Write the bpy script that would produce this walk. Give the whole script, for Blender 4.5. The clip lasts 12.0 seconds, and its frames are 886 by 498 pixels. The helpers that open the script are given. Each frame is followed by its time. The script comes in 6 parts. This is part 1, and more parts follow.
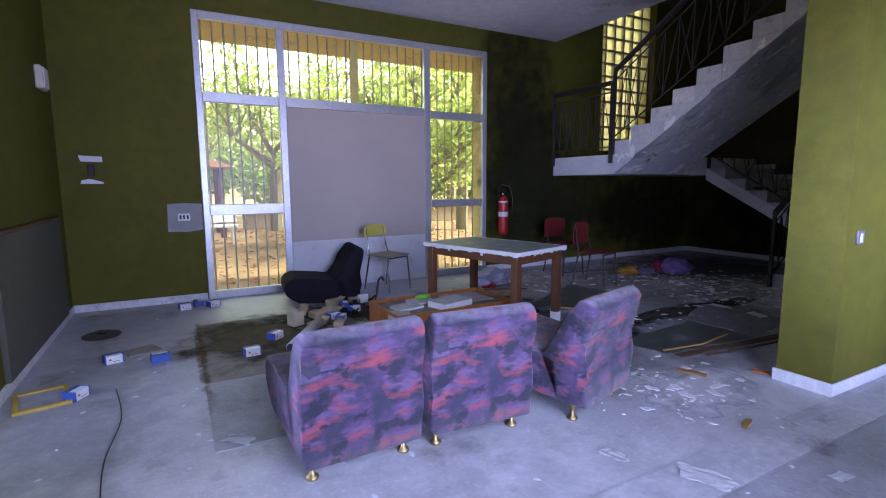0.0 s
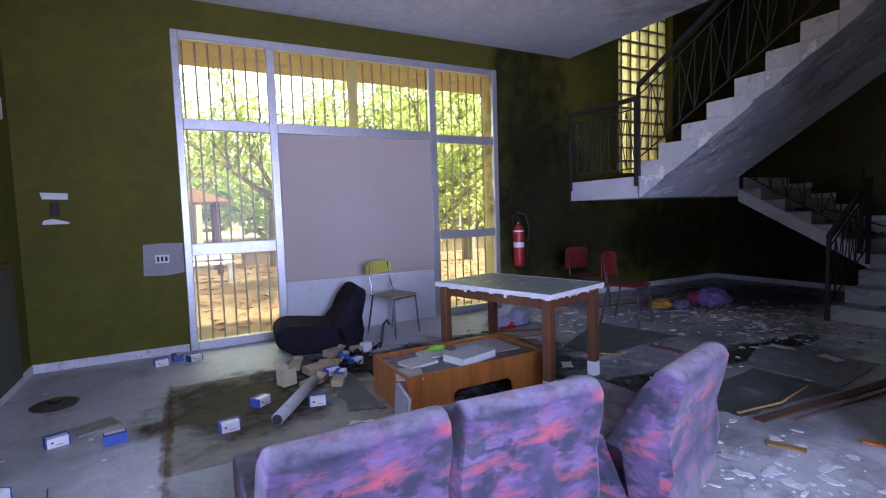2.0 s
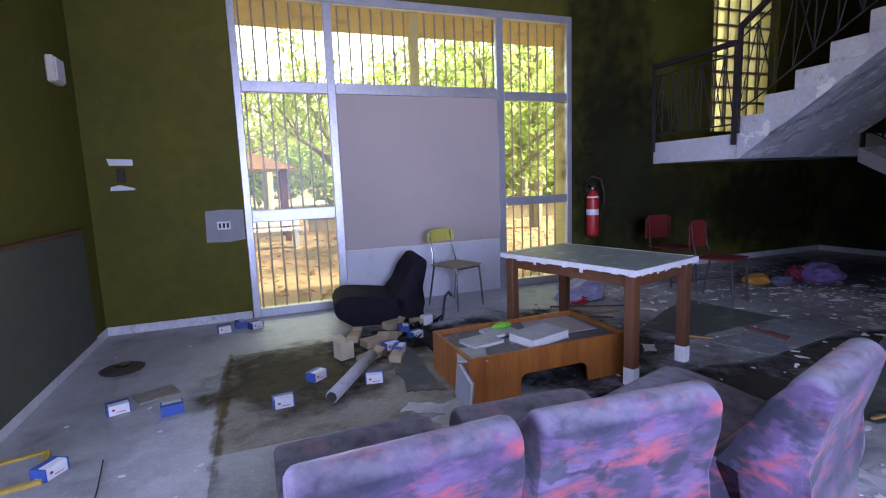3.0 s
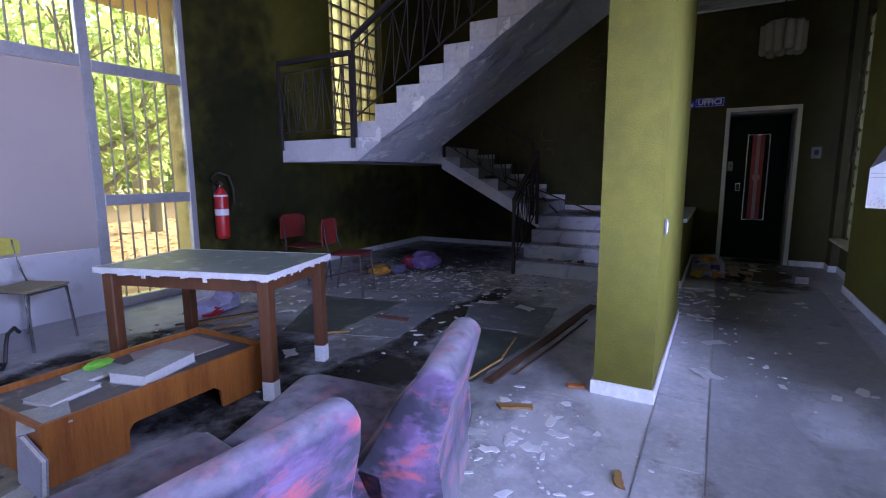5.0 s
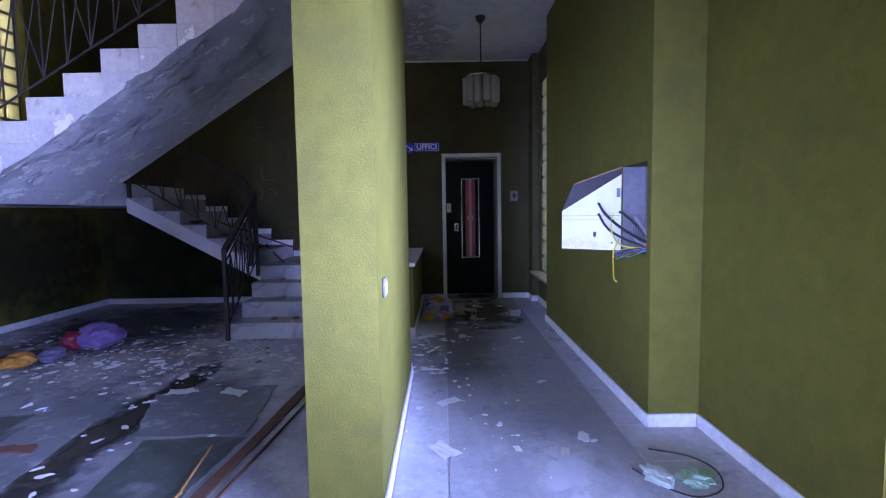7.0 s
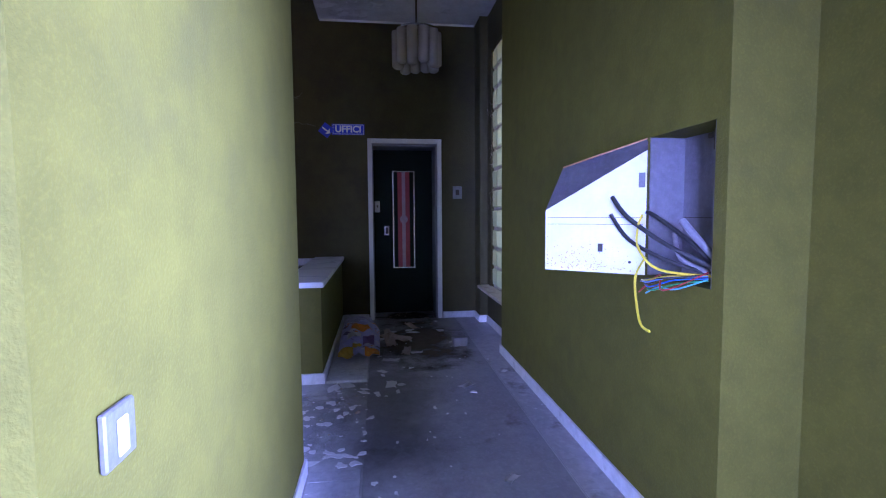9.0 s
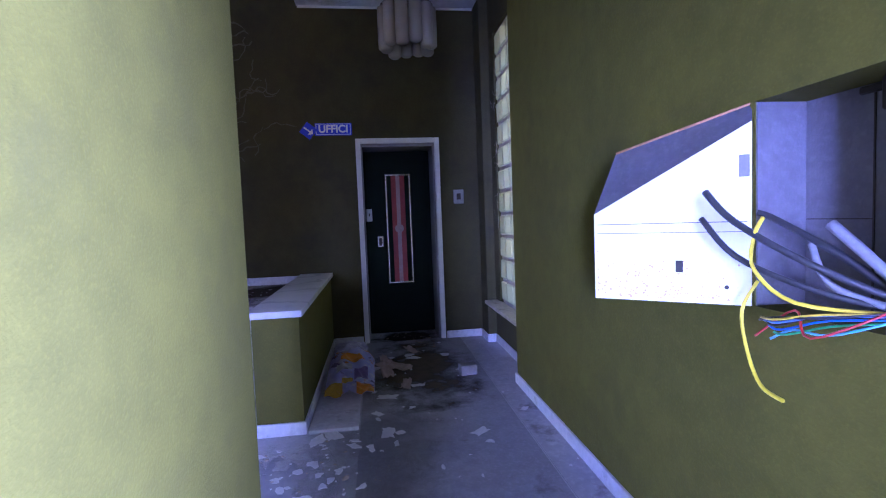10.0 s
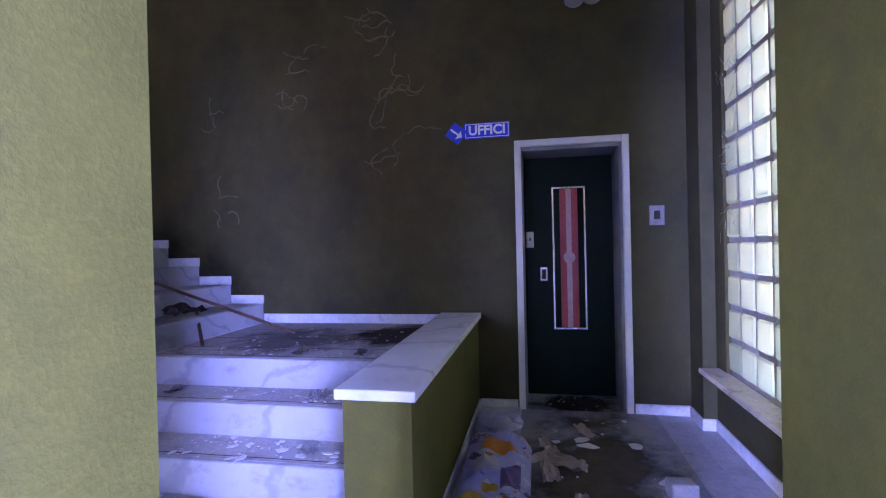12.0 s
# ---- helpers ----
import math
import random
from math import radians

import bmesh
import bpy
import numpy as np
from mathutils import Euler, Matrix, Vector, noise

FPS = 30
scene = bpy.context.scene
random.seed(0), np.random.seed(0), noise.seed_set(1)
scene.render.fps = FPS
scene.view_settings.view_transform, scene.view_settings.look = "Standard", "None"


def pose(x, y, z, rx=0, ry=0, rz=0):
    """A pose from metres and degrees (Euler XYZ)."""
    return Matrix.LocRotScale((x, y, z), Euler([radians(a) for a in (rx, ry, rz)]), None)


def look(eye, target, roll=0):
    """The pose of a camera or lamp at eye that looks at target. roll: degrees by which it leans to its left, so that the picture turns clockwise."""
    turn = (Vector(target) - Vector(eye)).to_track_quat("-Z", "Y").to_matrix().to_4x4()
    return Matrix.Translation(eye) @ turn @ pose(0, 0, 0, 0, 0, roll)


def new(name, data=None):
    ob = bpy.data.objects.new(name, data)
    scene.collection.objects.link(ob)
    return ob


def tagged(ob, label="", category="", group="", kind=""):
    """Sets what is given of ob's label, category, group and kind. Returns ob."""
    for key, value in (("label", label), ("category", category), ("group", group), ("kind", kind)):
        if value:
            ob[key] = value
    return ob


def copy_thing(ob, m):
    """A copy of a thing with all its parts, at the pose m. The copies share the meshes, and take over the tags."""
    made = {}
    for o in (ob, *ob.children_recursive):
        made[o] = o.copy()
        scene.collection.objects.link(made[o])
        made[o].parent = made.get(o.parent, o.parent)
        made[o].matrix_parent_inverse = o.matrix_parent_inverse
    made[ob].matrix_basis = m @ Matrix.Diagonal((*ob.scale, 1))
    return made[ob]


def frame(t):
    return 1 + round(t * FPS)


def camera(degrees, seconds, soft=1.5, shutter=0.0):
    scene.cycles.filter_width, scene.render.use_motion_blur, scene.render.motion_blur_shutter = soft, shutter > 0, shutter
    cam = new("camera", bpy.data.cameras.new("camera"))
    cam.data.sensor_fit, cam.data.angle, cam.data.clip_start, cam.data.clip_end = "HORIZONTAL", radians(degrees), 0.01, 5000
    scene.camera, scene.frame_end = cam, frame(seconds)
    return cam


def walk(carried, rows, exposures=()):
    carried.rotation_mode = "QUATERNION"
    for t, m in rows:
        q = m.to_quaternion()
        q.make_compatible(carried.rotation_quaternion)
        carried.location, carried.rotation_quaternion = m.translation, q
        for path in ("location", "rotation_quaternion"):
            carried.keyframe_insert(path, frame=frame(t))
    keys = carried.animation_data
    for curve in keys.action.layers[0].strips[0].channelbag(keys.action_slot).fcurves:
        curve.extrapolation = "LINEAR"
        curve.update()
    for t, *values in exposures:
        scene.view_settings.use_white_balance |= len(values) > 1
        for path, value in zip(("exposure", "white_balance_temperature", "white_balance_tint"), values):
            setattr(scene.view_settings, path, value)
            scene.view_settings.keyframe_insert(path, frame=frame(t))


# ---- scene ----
cam = camera(84.1, 12.0, soft=1.1)
PATH = [
    (0, (-0.254, -0.165, 1.301), (0.687, 1.581, 1.04), -0.3),
    (0.5, (-0.142, -0.027, 1.303), (0.735, 1.748, 1.021), 0.3),
    (1, (-0.054, 0.1, 1.31), (0.993, 1.789, 1.08), 0.7),
    (1.5, (-0.017, 0.326, 1.319), (1.043, 2.013, 1.147), -1.2),
    (2, (-0.007, 0.467, 1.32), (0.926, 2.23, 1.173), -1.8),
    (2.5, (0.087, 0.653, 1.319), (0.82, 2.507, 1.156), -1.9),
    (2.7, (0.116, 0.706, 1.312), (0.782, 2.579, 1.094), -2.0),
    (4.3, (0.219, 1.055, 1.244), (1.461, 2.567, 0.832), -1.6),
    (4.5, (0.273, 1.038, 1.238), (1.697, 2.401, 0.894), -0.4),
    (5, (0.393, 0.987, 1.263), (2.119, 1.952, 0.963), -0.3),
    (5.5, (0.533, 0.983, 1.291), (2.37, 1.748, 1.089), 0.7),
    (6, (0.662, 0.959, 1.302), (2.558, 1.562, 1.091), 1.0),
    (6.5, (0.892, 0.955, 1.296), (2.862, 1.232, 1.088), 2.7),
    (7, (1.192, 0.966, 1.298), (3.186, 0.967, 1.148), -0.9),
    (7.2, (1.313, 0.969, 1.289), (3.306, 0.97, 1.123), -0.3),
    (8.8, (2.451, 0.881, 1.278), (4.429, 0.616, 1.154), -1.0),
    (9, (2.61, 0.853, 1.283), (4.588, 0.595, 1.135), -0.4),
    (9.5, (2.909, 0.818, 1.291), (4.886, 0.556, 1.132), 0.4),
    (10, (3.271, 0.793, 1.297), (5.249, 0.529, 1.172), -2.2),
    (10.5, (3.61, 0.766, 1.309), (5.609, 0.736, 1.243), -1.4),
    (11, (3.911, 0.762, 1.312), (5.904, 0.908, 1.241), 0.1),
    (11.5, (4.233, 0.791, 1.336), (6.225, 0.973, 1.319), -0.4),
    (12, (4.507, 0.799, 1.323), (6.471, 1.179, 1.311), -1.3),
]
EXPOSURES = [(0, 1.44, 6050, 6), (2.7, 1.7, 6150, 5), (4.5, 1.65, 6000, 6), (5.5, 2.15, 5450, 11), (7, 2.8, 5050, 20), (8.8, 2.95, 4700, 31), (10.2, 3.4, 4600, 38), (12, 4.15, 4720, 45)]
walk(cam, [(t, look(eye, target, roll)) for t, eye, target, roll in PATH], EXPOSURES)

# ---- world, sun, added fill lamps, daylight in the north window ----
world = bpy.data.worlds.new("sky")
scene.world = world
world.use_nodes = True
wn = world.node_tree.nodes
sky = wn.new("ShaderNodeTexSky")
sky.sky_type = "NISHITA"
sky.sun_disc = False
sky.dust_density, sky.ozone_density, sky.air_density = 9.0, 0.2, 0.6
sky.sun_elevation, sky.sun_rotation = radians(44), radians(100)
wn["Background"].inputs["Strength"].default_value = 0.15
world.node_tree.links.new(sky.outputs["Color"], wn["Background"].inputs["Color"])

sun_data = bpy.data.lights.new("sun", "SUN")
sun_data.energy, sun_data.angle, sun_data.color = 5.0, radians(3), (1.0, 0.95, 0.82)
new("sun", sun_data).matrix_world = look((40, 5, 40), (0, 12, 0))


def area_lamp(name, eye, target, width, height, watts, colour, spread):
    lamp = bpy.data.lights.new(name, "AREA")
    lamp.shape, lamp.size, lamp.size_y, lamp.energy, lamp.color = "RECTANGLE", width, height, watts, colour
    lamp.spread = radians(spread)
    ob = new(name, lamp)
    ob.matrix_world = look(eye, target)
    return ob


COOL = (0.54, 0.57, 1.0)
# Four added fill lamps in unseen openings, standing in for a carried torch.
area_lamp("fill_west_low", (-1.35, 3.05, 0.85), (2.0, 4.0, 0.2), 0.95, 1.5, 2.0, COOL, 80)
area_lamp("fill_west_beam", (-1.35, 2.40, 1.20), (4.0, 0.24, 0.9), 0.5, 2.0, 6.5, COOL, 34)
area_lamp("fill_south_beam", (2.30, -0.60, 1.50), (3.586, 0.932, 1.2), 0.95, 2.0, 15, COOL, 56)
area_lamp("fill_south_wide", (0.75, -0.60, 1.20), (1.5, 4.0, 0.9), 1.4, 2.3, 44, COOL, 112)
area_lamp("daylight_north_window", (1.9, 6.4, 1.9), (1.9, 2, 0.6), 3.5, 2.6, 1.5, (1.0, 0.96, 0.8), 150)


# ---- materials ----
def shader(name):
    m = bpy.data.materials.new(name)
    m.use_nodes = True
    return m, m.node_tree.nodes, m.node_tree.links, m.node_tree.nodes["Principled BSDF"]


def mixed(n, l, fac, a, b):
    mix = n.new("ShaderNodeMix")
    mix.data_type = "RGBA"
    for key, v in (("A", a), ("B", b)):
        socket = [q for q in mix.inputs if q.name == key and q.type == "RGBA"][0]
        if isinstance(v, tuple):
            socket.default_value = (*v, 1)
        else:
            l.new(v, socket)
    l.new(fac, mix.inputs["Factor"])
    return [q for q in mix.outputs if q.type == "RGBA"][0]


def noisy(n, l, coords, scale, lo, hi, detail=6.0, rough=0.6, stretch=(1, 1, 1), most=1.0):
    mp = n.new("ShaderNodeMapping")
    mp.inputs["Scale"].default_value = stretch
    l.new(coords, mp.inputs["Vector"])
    tex = n.new("ShaderNodeTexNoise")
    tex.inputs["Scale"].default_value, tex.inputs["Detail"].default_value, tex.inputs["Roughness"].default_value = scale, detail, rough
    l.new(mp.outputs["Vector"], tex.inputs["Vector"])
    ramp = n.new("ShaderNodeMapRange")
    ramp.inputs["From Min"].default_value, ramp.inputs["From Max"].default_value, ramp.inputs["To Max"].default_value = lo, hi, most
    l.new(tex.outputs["Fac"], ramp.inputs["Value"])
    return ramp.outputs["Result"]


def bumped(n, l, p, height, strength, distance):
    b = n.new("ShaderNodeBump")
    b.inputs["Strength"].default_value, b.inputs["Distance"].default_value = strength, distance
    l.new(height, b.inputs["Height"])
    l.new(b.outputs["Normal"], p.inputs["Normal"])


def surface(name, base, second, stain=None, rough=0.6, metal=0.0, scale=3.0, grain=60.0, bump=0.15, stretch=(1, 1, 1), stain_at=(0.58, 0.7), spec=0.5, wear=1.0):
    """Two tones blended by a large noise, a finer grain over them, and blotches of a stain."""
    m, n, l, p = shader(name)
    co = n.new("ShaderNodeTexCoord").outputs["Object"]
    col = mixed(n, l, noisy(n, l, co, scale, 0.3, 0.7, stretch=stretch), base, second)
    fine = noisy(n, l, co, grain, 0.3, 0.7, 3.0, stretch=stretch)
    col = mixed(n, l, noisy(n, l, co, scale * 7, 0.35, 0.75, 6.0, most=0.55 * wear, stretch=stretch), col, tuple(0.72 * c for c in second))
    col = mixed(n, l, noisy(n, l, co, grain, 0.5, 0.8, 3.0, most=0.4 * wear, stretch=stretch), col, tuple(min(0.85, 1.35 * c) for c in base))
    if stain:
        col = mixed(n, l, noisy(n, l, co, scale * 1.7, stain_at[0], stain_at[1], 8.0, 0.65), col, stain)
    l.new(col, p.inputs["Base Color"])
    p.inputs["Roughness"].default_value, p.inputs["Metallic"].default_value = rough, metal
    p.inputs["Specular IOR Level"].default_value = spec
    bumped(n, l, p, fine, bump, 0.004)
    return m


OLIVE = surface("olive_wall_paint", (0.118, 0.110, 0.017), (0.093, 0.088, 0.016), (0.078, 0.073, 0.017), rough=0.7, scale=1.3, grain=110, bump=0.22, wear=1.0, stain_at=(0.54, 0.76), spec=0.13)
# Olive paint darkened so its colour carries the dimness of the far end.
SHADED_OLIVE = surface("shaded_olive_paint", (0.070, 0.063, 0.022), (0.054, 0.049, 0.020), (0.036, 0.033, 0.019), rough=0.75, scale=1.1, grain=70, bump=0.2, wear=1.0, stain_at=(0.50, 0.74), spec=0.15)
PLASTER = surface("white_plaster", (0.76, 0.76, 0.78), (0.6, 0.6, 0.62), (0.42, 0.41, 0.40), rough=0.85, scale=2.5, grain=40, bump=0.3, wear=0.6)
CEILING = surface("ceiling_plaster", (0.70, 0.70, 0.73), (0.58, 0.58, 0.61), (0.3, 0.3, 0.3), rough=0.9, scale=1.2, grain=30, bump=0.2, stain_at=(0.62, 0.72))
MARBLE = surface("grey_marble", (0.50, 0.50, 0.52), (0.34, 0.34, 0.37), (0.16, 0.15, 0.14), rough=0.45, scale=2.0, grain=25, bump=0.08)
WHITE_MARBLE = surface("white_marble", (0.72, 0.72, 0.74), (0.55, 0.55, 0.58), (0.25, 0.23, 0.22), rough=0.4, scale=4.0, grain=20, bump=0.06, stain_at=(0.6, 0.75))
FLOOR_A = surface("dusty_floor", (0.53, 0.53, 0.55), (0.39, 0.39, 0.41), (0.15, 0.14, 0.13), rough=0.5, scale=1.0, grain=40, bump=0.12, stain_at=(0.55, 0.75))
DARK_FLOOR = surface("dark_floor_runner", (0.34, 0.34, 0.37), (0.26, 0.26, 0.28), (0.15, 0.14, 0.14), rough=0.55, scale=2.0, grain=50, bump=0.15)
ALU = surface("aluminium", (0.62, 0.63, 0.66), (0.5, 0.51, 0.54), rough=0.4, metal=0.6, scale=5, grain=80, bump=0.05)
DARK_ALU = surface("shaded_aluminium", (0.30, 0.30, 0.32), (0.22, 0.22, 0.24), rough=0.45, metal=0.6, scale=5, grain=80, bump=0.05)
BAR = surface("painted_bars", (0.32, 0.29, 0.20), (0.22, 0.2, 0.14), rough=0.6, scale=6, grain=60)
YELLOW_PAINT = surface("yellow_outside_paint", (0.62, 0.50, 0.16), (0.5, 0.4, 0.13), (0.3, 0.27, 0.14), rough=0.8, scale=2)
BOARD = surface("hardboard", (0.46, 0.40, 0.36), (0.42, 0.365, 0.33), rough=0.75, scale=1.0, grain=120, bump=0.05, wear=0.15)
BOARD_WHITE = surface("pale_board", (0.62, 0.62, 0.66), (0.56, 0.56, 0.59), (0.45, 0.43, 0.4), rough=0.7, scale=1.5, wear=0.2)
IRON = surface("black_iron", (0.03, 0.028, 0.027), (0.05, 0.04, 0.035), rough=0.6, metal=0.0, scale=8, spec=0.25)
BLACK_LACQ = surface("dark_green_door_paint", (0.004, 0.012, 0.009), (0.006, 0.015, 0.011), rough=0.5, spec=0.12, scale=2, bump=0.03)
DARK_CLOTH = surface("dark_upholstery", (0.012, 0.010, 0.014), (0.022, 0.018, 0.026), rough=0.95, scale=9, grain=200, bump=0.3, spec=0.1)
WOOD = surface("brown_wood", (0.15, 0.06, 0.024), (0.085, 0.036, 0.015), rough=0.45, scale=4, grain=40, stretch=(1, 1, 0.12))
VENEER = surface("orange_veneer", (0.40, 0.15, 0.028), (0.20, 0.062, 0.013), rough=0.35, scale=3, grain=60, stretch=(6, 6, 0.4))
GREEN_TOP = surface("green_laminate", (0.16, 0.20, 0.17), (0.24, 0.28, 0.26), (0.55, 0.55, 0.54), rough=0.4, scale=4, stain_at=(0.55, 0.68))
WHITE = surface("white_paint", (0.75, 0.75, 0.76), (0.66, 0.66, 0.67), rough=0.5, scale=6, wear=0.3)
RED = surface("red_enamel", (0.45, 0.02, 0.02), (0.32, 0.015, 0.015), rough=0.35, scale=6)
YELLOW = surface("yellow_laminate", (0.60, 0.55, 0.10), (0.52, 0.47, 0.09), rough=0.4, scale=6)
CHROME = surface("dull_chrome", (0.6, 0.6, 0.62), (0.45, 0.45, 0.46), rough=0.25, metal=1.0, scale=20)
BRASS = surface("brass", (0.46, 0.36, 0.17), (0.32, 0.24, 0.11), rough=0.5, metal=1.0, scale=20)


# ---- building helpers ----
def part(name, bm, material, parent=None, label="", smooth=False):
    """Links a bmesh as one mesh object, under a thing or a part if one is given."""
    mesh = bpy.data.meshes.new(name)
    bmesh.ops.recalc_face_normals(bm, faces=bm.faces)
    bm.to_mesh(mesh)
    bm.free()
    mesh.materials.append(material)
    if smooth:
        mesh.polygons.foreach_set("use_smooth", [True] * len(mesh.polygons))
    ob = new(name, mesh)
    if parent:
        ob.parent = parent
    if label:
        tagged(ob, label)
    return ob


def thing(name, m, label, category, group="", kind=""):
    ob = new(name)
    ob.matrix_world = m
    ob.empty_display_size = 0.1
    return tagged(ob, label, category, group, kind)


def box(bm, x0, x1, y0, y1, z0, z1, bevel=0.0, segments=1, m=None):
    made = bmesh.ops.create_cube(bm, size=1.0)["verts"]
    bmesh.ops.scale(bm, vec=(x1 - x0, y1 - y0, z1 - z0), verts=made)
    bmesh.ops.translate(bm, vec=((x0 + x1) / 2, (y0 + y1) / 2, (z0 + z1) / 2), verts=made)
    if bevel:
        edges = list({e for v in made for e in v.link_edges})
        res = bmesh.ops.bevel(bm, geom=edges, offset=bevel, segments=segments, affect="EDGES", profile=0.5)
        made = list({v for f in res["faces"] for v in f.verts} | {v for v in made if v.is_valid})
    if m is not None:
        bmesh.ops.transform(bm, matrix=m, verts=made)
    return bm


def boxes(*specs, bevel=0.0):
    bm = bmesh.new()
    for s in specs:
        box(bm, *s, bevel=bevel)
    return bm


def prism(bm, outline, axis, a, b):
    """Extrudes an outline of (u, v) along an axis from a to b; for x: u, v = y, z; y: x, z; z: x, y."""
    def at(u, v, w):
        return {"x": (w, u, v), "y": (u, w, v), "z": (u, v, w)}[axis]
    lo = [bm.verts.new(at(u, v, a)) for u, v in outline]
    hi = [bm.verts.new(at(u, v, b)) for u, v in outline]
    bm.faces.new(lo)
    bm.faces.new(hi[::-1])
    for i in range(len(outline)):
        j = (i + 1) % len(outline)
        bm.faces.new((lo[i], lo[j], hi[j], hi[i]))
    return bm


def tube(bm, points, radius, sides=8):
    """A round bar along points."""
    pts = [Vector(p) for p in points]
    rings = []
    for i, p in enumerate(pts):
        way = (pts[min(i + 1, len(pts) - 1)] - pts[max(i - 1, 0)]).normalized()
        side = way.orthogonal().normalized() if abs(way.z) > 0.98 else way.cross(Vector((0, 0, 1))).normalized()
        up = way.cross(side).normalized()
        rings.append([bm.verts.new(p + radius * (math.cos(a) * side + math.sin(a) * up)) for a in (2 * math.pi * k / sides for k in range(sides))])
    for r0, r1 in zip(rings, rings[1:]):
        for k in range(sides):
            bm.faces.new((r0[k], r0[(k + 1) % sides], r1[(k + 1) % sides], r1[k]))
    bm.faces.new(rings[0][::-1])
    bm.faces.new(rings[-1])
    return bm


def lathe(bm, profile, sides=20, centre=(0, 0, 0)):
    """Turns a profile of (radius, z) about the z axis."""
    cx, cy, cz = centre
    rings = [[bm.verts.new((cx + r * math.cos(2 * math.pi * k / sides), cy + r * math.sin(2 * math.pi * k / sides), cz + z)) for k in range(sides)] for r, z in profile]
    for r0, r1 in zip(rings, rings[1:]):
        for k in range(sides):
            bm.faces.new((r0[k], r0[(k + 1) % sides], r1[(k + 1) % sides], r1[k]))
    bm.faces.new(rings[0][::-1])
    bm.faces.new(rings[-1])
    return bm


def structure(name, bm, material, label="", category=""):
    return tagged(part(name, bm, material), label or name.replace("_", " "), category or name.split("_")[0], kind="structure")


# ---- plan ----
NORTH, WEST, EAST, SOUTH = 6.0, -1.27, 8.48, -0.54
CEIL, TOP = 3.48, 6.6
WELL_X, WELL_Y = 5.08, 1.49

structure("floor", boxes((WEST - 0.4, EAST + 0.6, -1.0, NORTH + 0.02, -0.2, 0.0)), FLOOR_A, "dusty grey stone floor littered with debris")
structure("wall_north", boxes((WEST - 0.35, 0, NORTH, NORTH + 0.35, 0, TOP), (0, 3.8, NORTH, NORTH + 0.35, 3.18, TOP), (3.8, 6.07, NORTH, NORTH + 0.35, 0, TOP), (6.07, 7.33, NORTH, NORTH + 0.35, 0, 1.85), (6.07, 7.33, NORTH, NORTH + 0.35, 5.42, TOP), (7.33, EAST + 0.3, NORTH, NORTH + 0.35, 0, TOP)), OLIVE, "olive painted wall, scuffed and stained")
# West and south gaps are unseen, added so the fill lamps shine in.
structure("wall_west", boxes((WEST - 0.35, WEST, 3.6, NORTH, 0, CEIL), (WEST - 0.35, WEST, 1.5, 3.6, 2.7, CEIL), (WEST - 0.35, WEST, -0.9, 1.5, 0, CEIL)), OLIVE, "olive painted wall")
structure("wall_south", boxes((2.82, 4.04, SOUTH - 0.35, SOUTH, 0, CEIL), (0.0, 2.82, SOUTH - 0.35, SOUTH, 2.7, CEIL), (WEST, 0.0, SOUTH - 0.35, SOUTH, 0, CEIL), (1.5, 1.62, SOUTH - 0.35, SOUTH, 0, 2.7)), OLIVE, "olive painted wall, unseen opening added for fill lamps")
structure("wall_corridor", boxes((4.04, 4.10, -0.9, -0.24, 0, CEIL), (4.5, 6.91, -0.9, -0.24, 0, CEIL), (4.10, 4.5, -0.9, -0.24, 0, 1.02), (4.10, 4.5, -0.9, -0.24, 1.58, CEIL), (4.10, 4.5, -0.9, -0.40, 1.02, 1.58)), OLIVE, "olive painted wall with a recessed cabinet")
bay = structure("wall_glass_block_bay", boxes((6.91, 8.2, -0.75, -0.40, 0, 0.42)), SHADED_OLIVE, "olive bay round the glass blocks, shade put into its colour")
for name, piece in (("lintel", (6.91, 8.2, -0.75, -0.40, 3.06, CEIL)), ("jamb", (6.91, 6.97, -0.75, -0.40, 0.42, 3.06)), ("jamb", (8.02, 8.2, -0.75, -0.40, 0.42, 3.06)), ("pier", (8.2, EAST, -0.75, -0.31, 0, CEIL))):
    part(name, boxes(piece), SHADED_OLIVE, bay)
structure("wall_east", boxes((EAST, EAST + 0.3, -0.9, 0.13, 0, TOP), (EAST, EAST + 0.3, 0.94, NORTH, 0, TOP), (EAST, EAST + 0.3, 0.13, 0.94, 2.12, TOP)), SHADED_OLIVE, "olive wall with damp stains, dimness put into its colour")
structure("wall_lift_shaft", boxes((EAST + 0.47, EAST + 0.67, -0.2, 1.3, 0, 2.4)), BLACK_LACQ, "dark lift shaft")
structure("wall_upper_landing", boxes((WELL_X - 0.12, WELL_X - 0.02, WELL_Y, NORTH, CEIL + 0.3, TOP), (WELL_X, EAST, WELL_Y - 0.3, WELL_Y - 0.2, CEIL + 0.3, TOP)), OLIVE, "olive wall of the floor above")
structure("pillar_wall", boxes((3.19, 5.0, 1.235, 1.55, 0.0, CEIL)), OLIVE, "olive painted blade wall between hall and corridor", "wall")
structure("ceiling", boxes((WEST - 0.3, WELL_X, -0.9, NORTH, CEIL, CEIL + 0.3), (WELL_X, EAST, -0.9, WELL_Y, CEIL, CEIL + 0.3)), CEILING, "flaking white plaster ceiling")
structure("ceiling_upper", boxes((WELL_X - 0.2, EAST + 0.3, WELL_Y - 0.3, NORTH + 0.3, TOP, TOP + 0.2)), CEILING, "plaster ceiling over the stairwell", "ceiling")

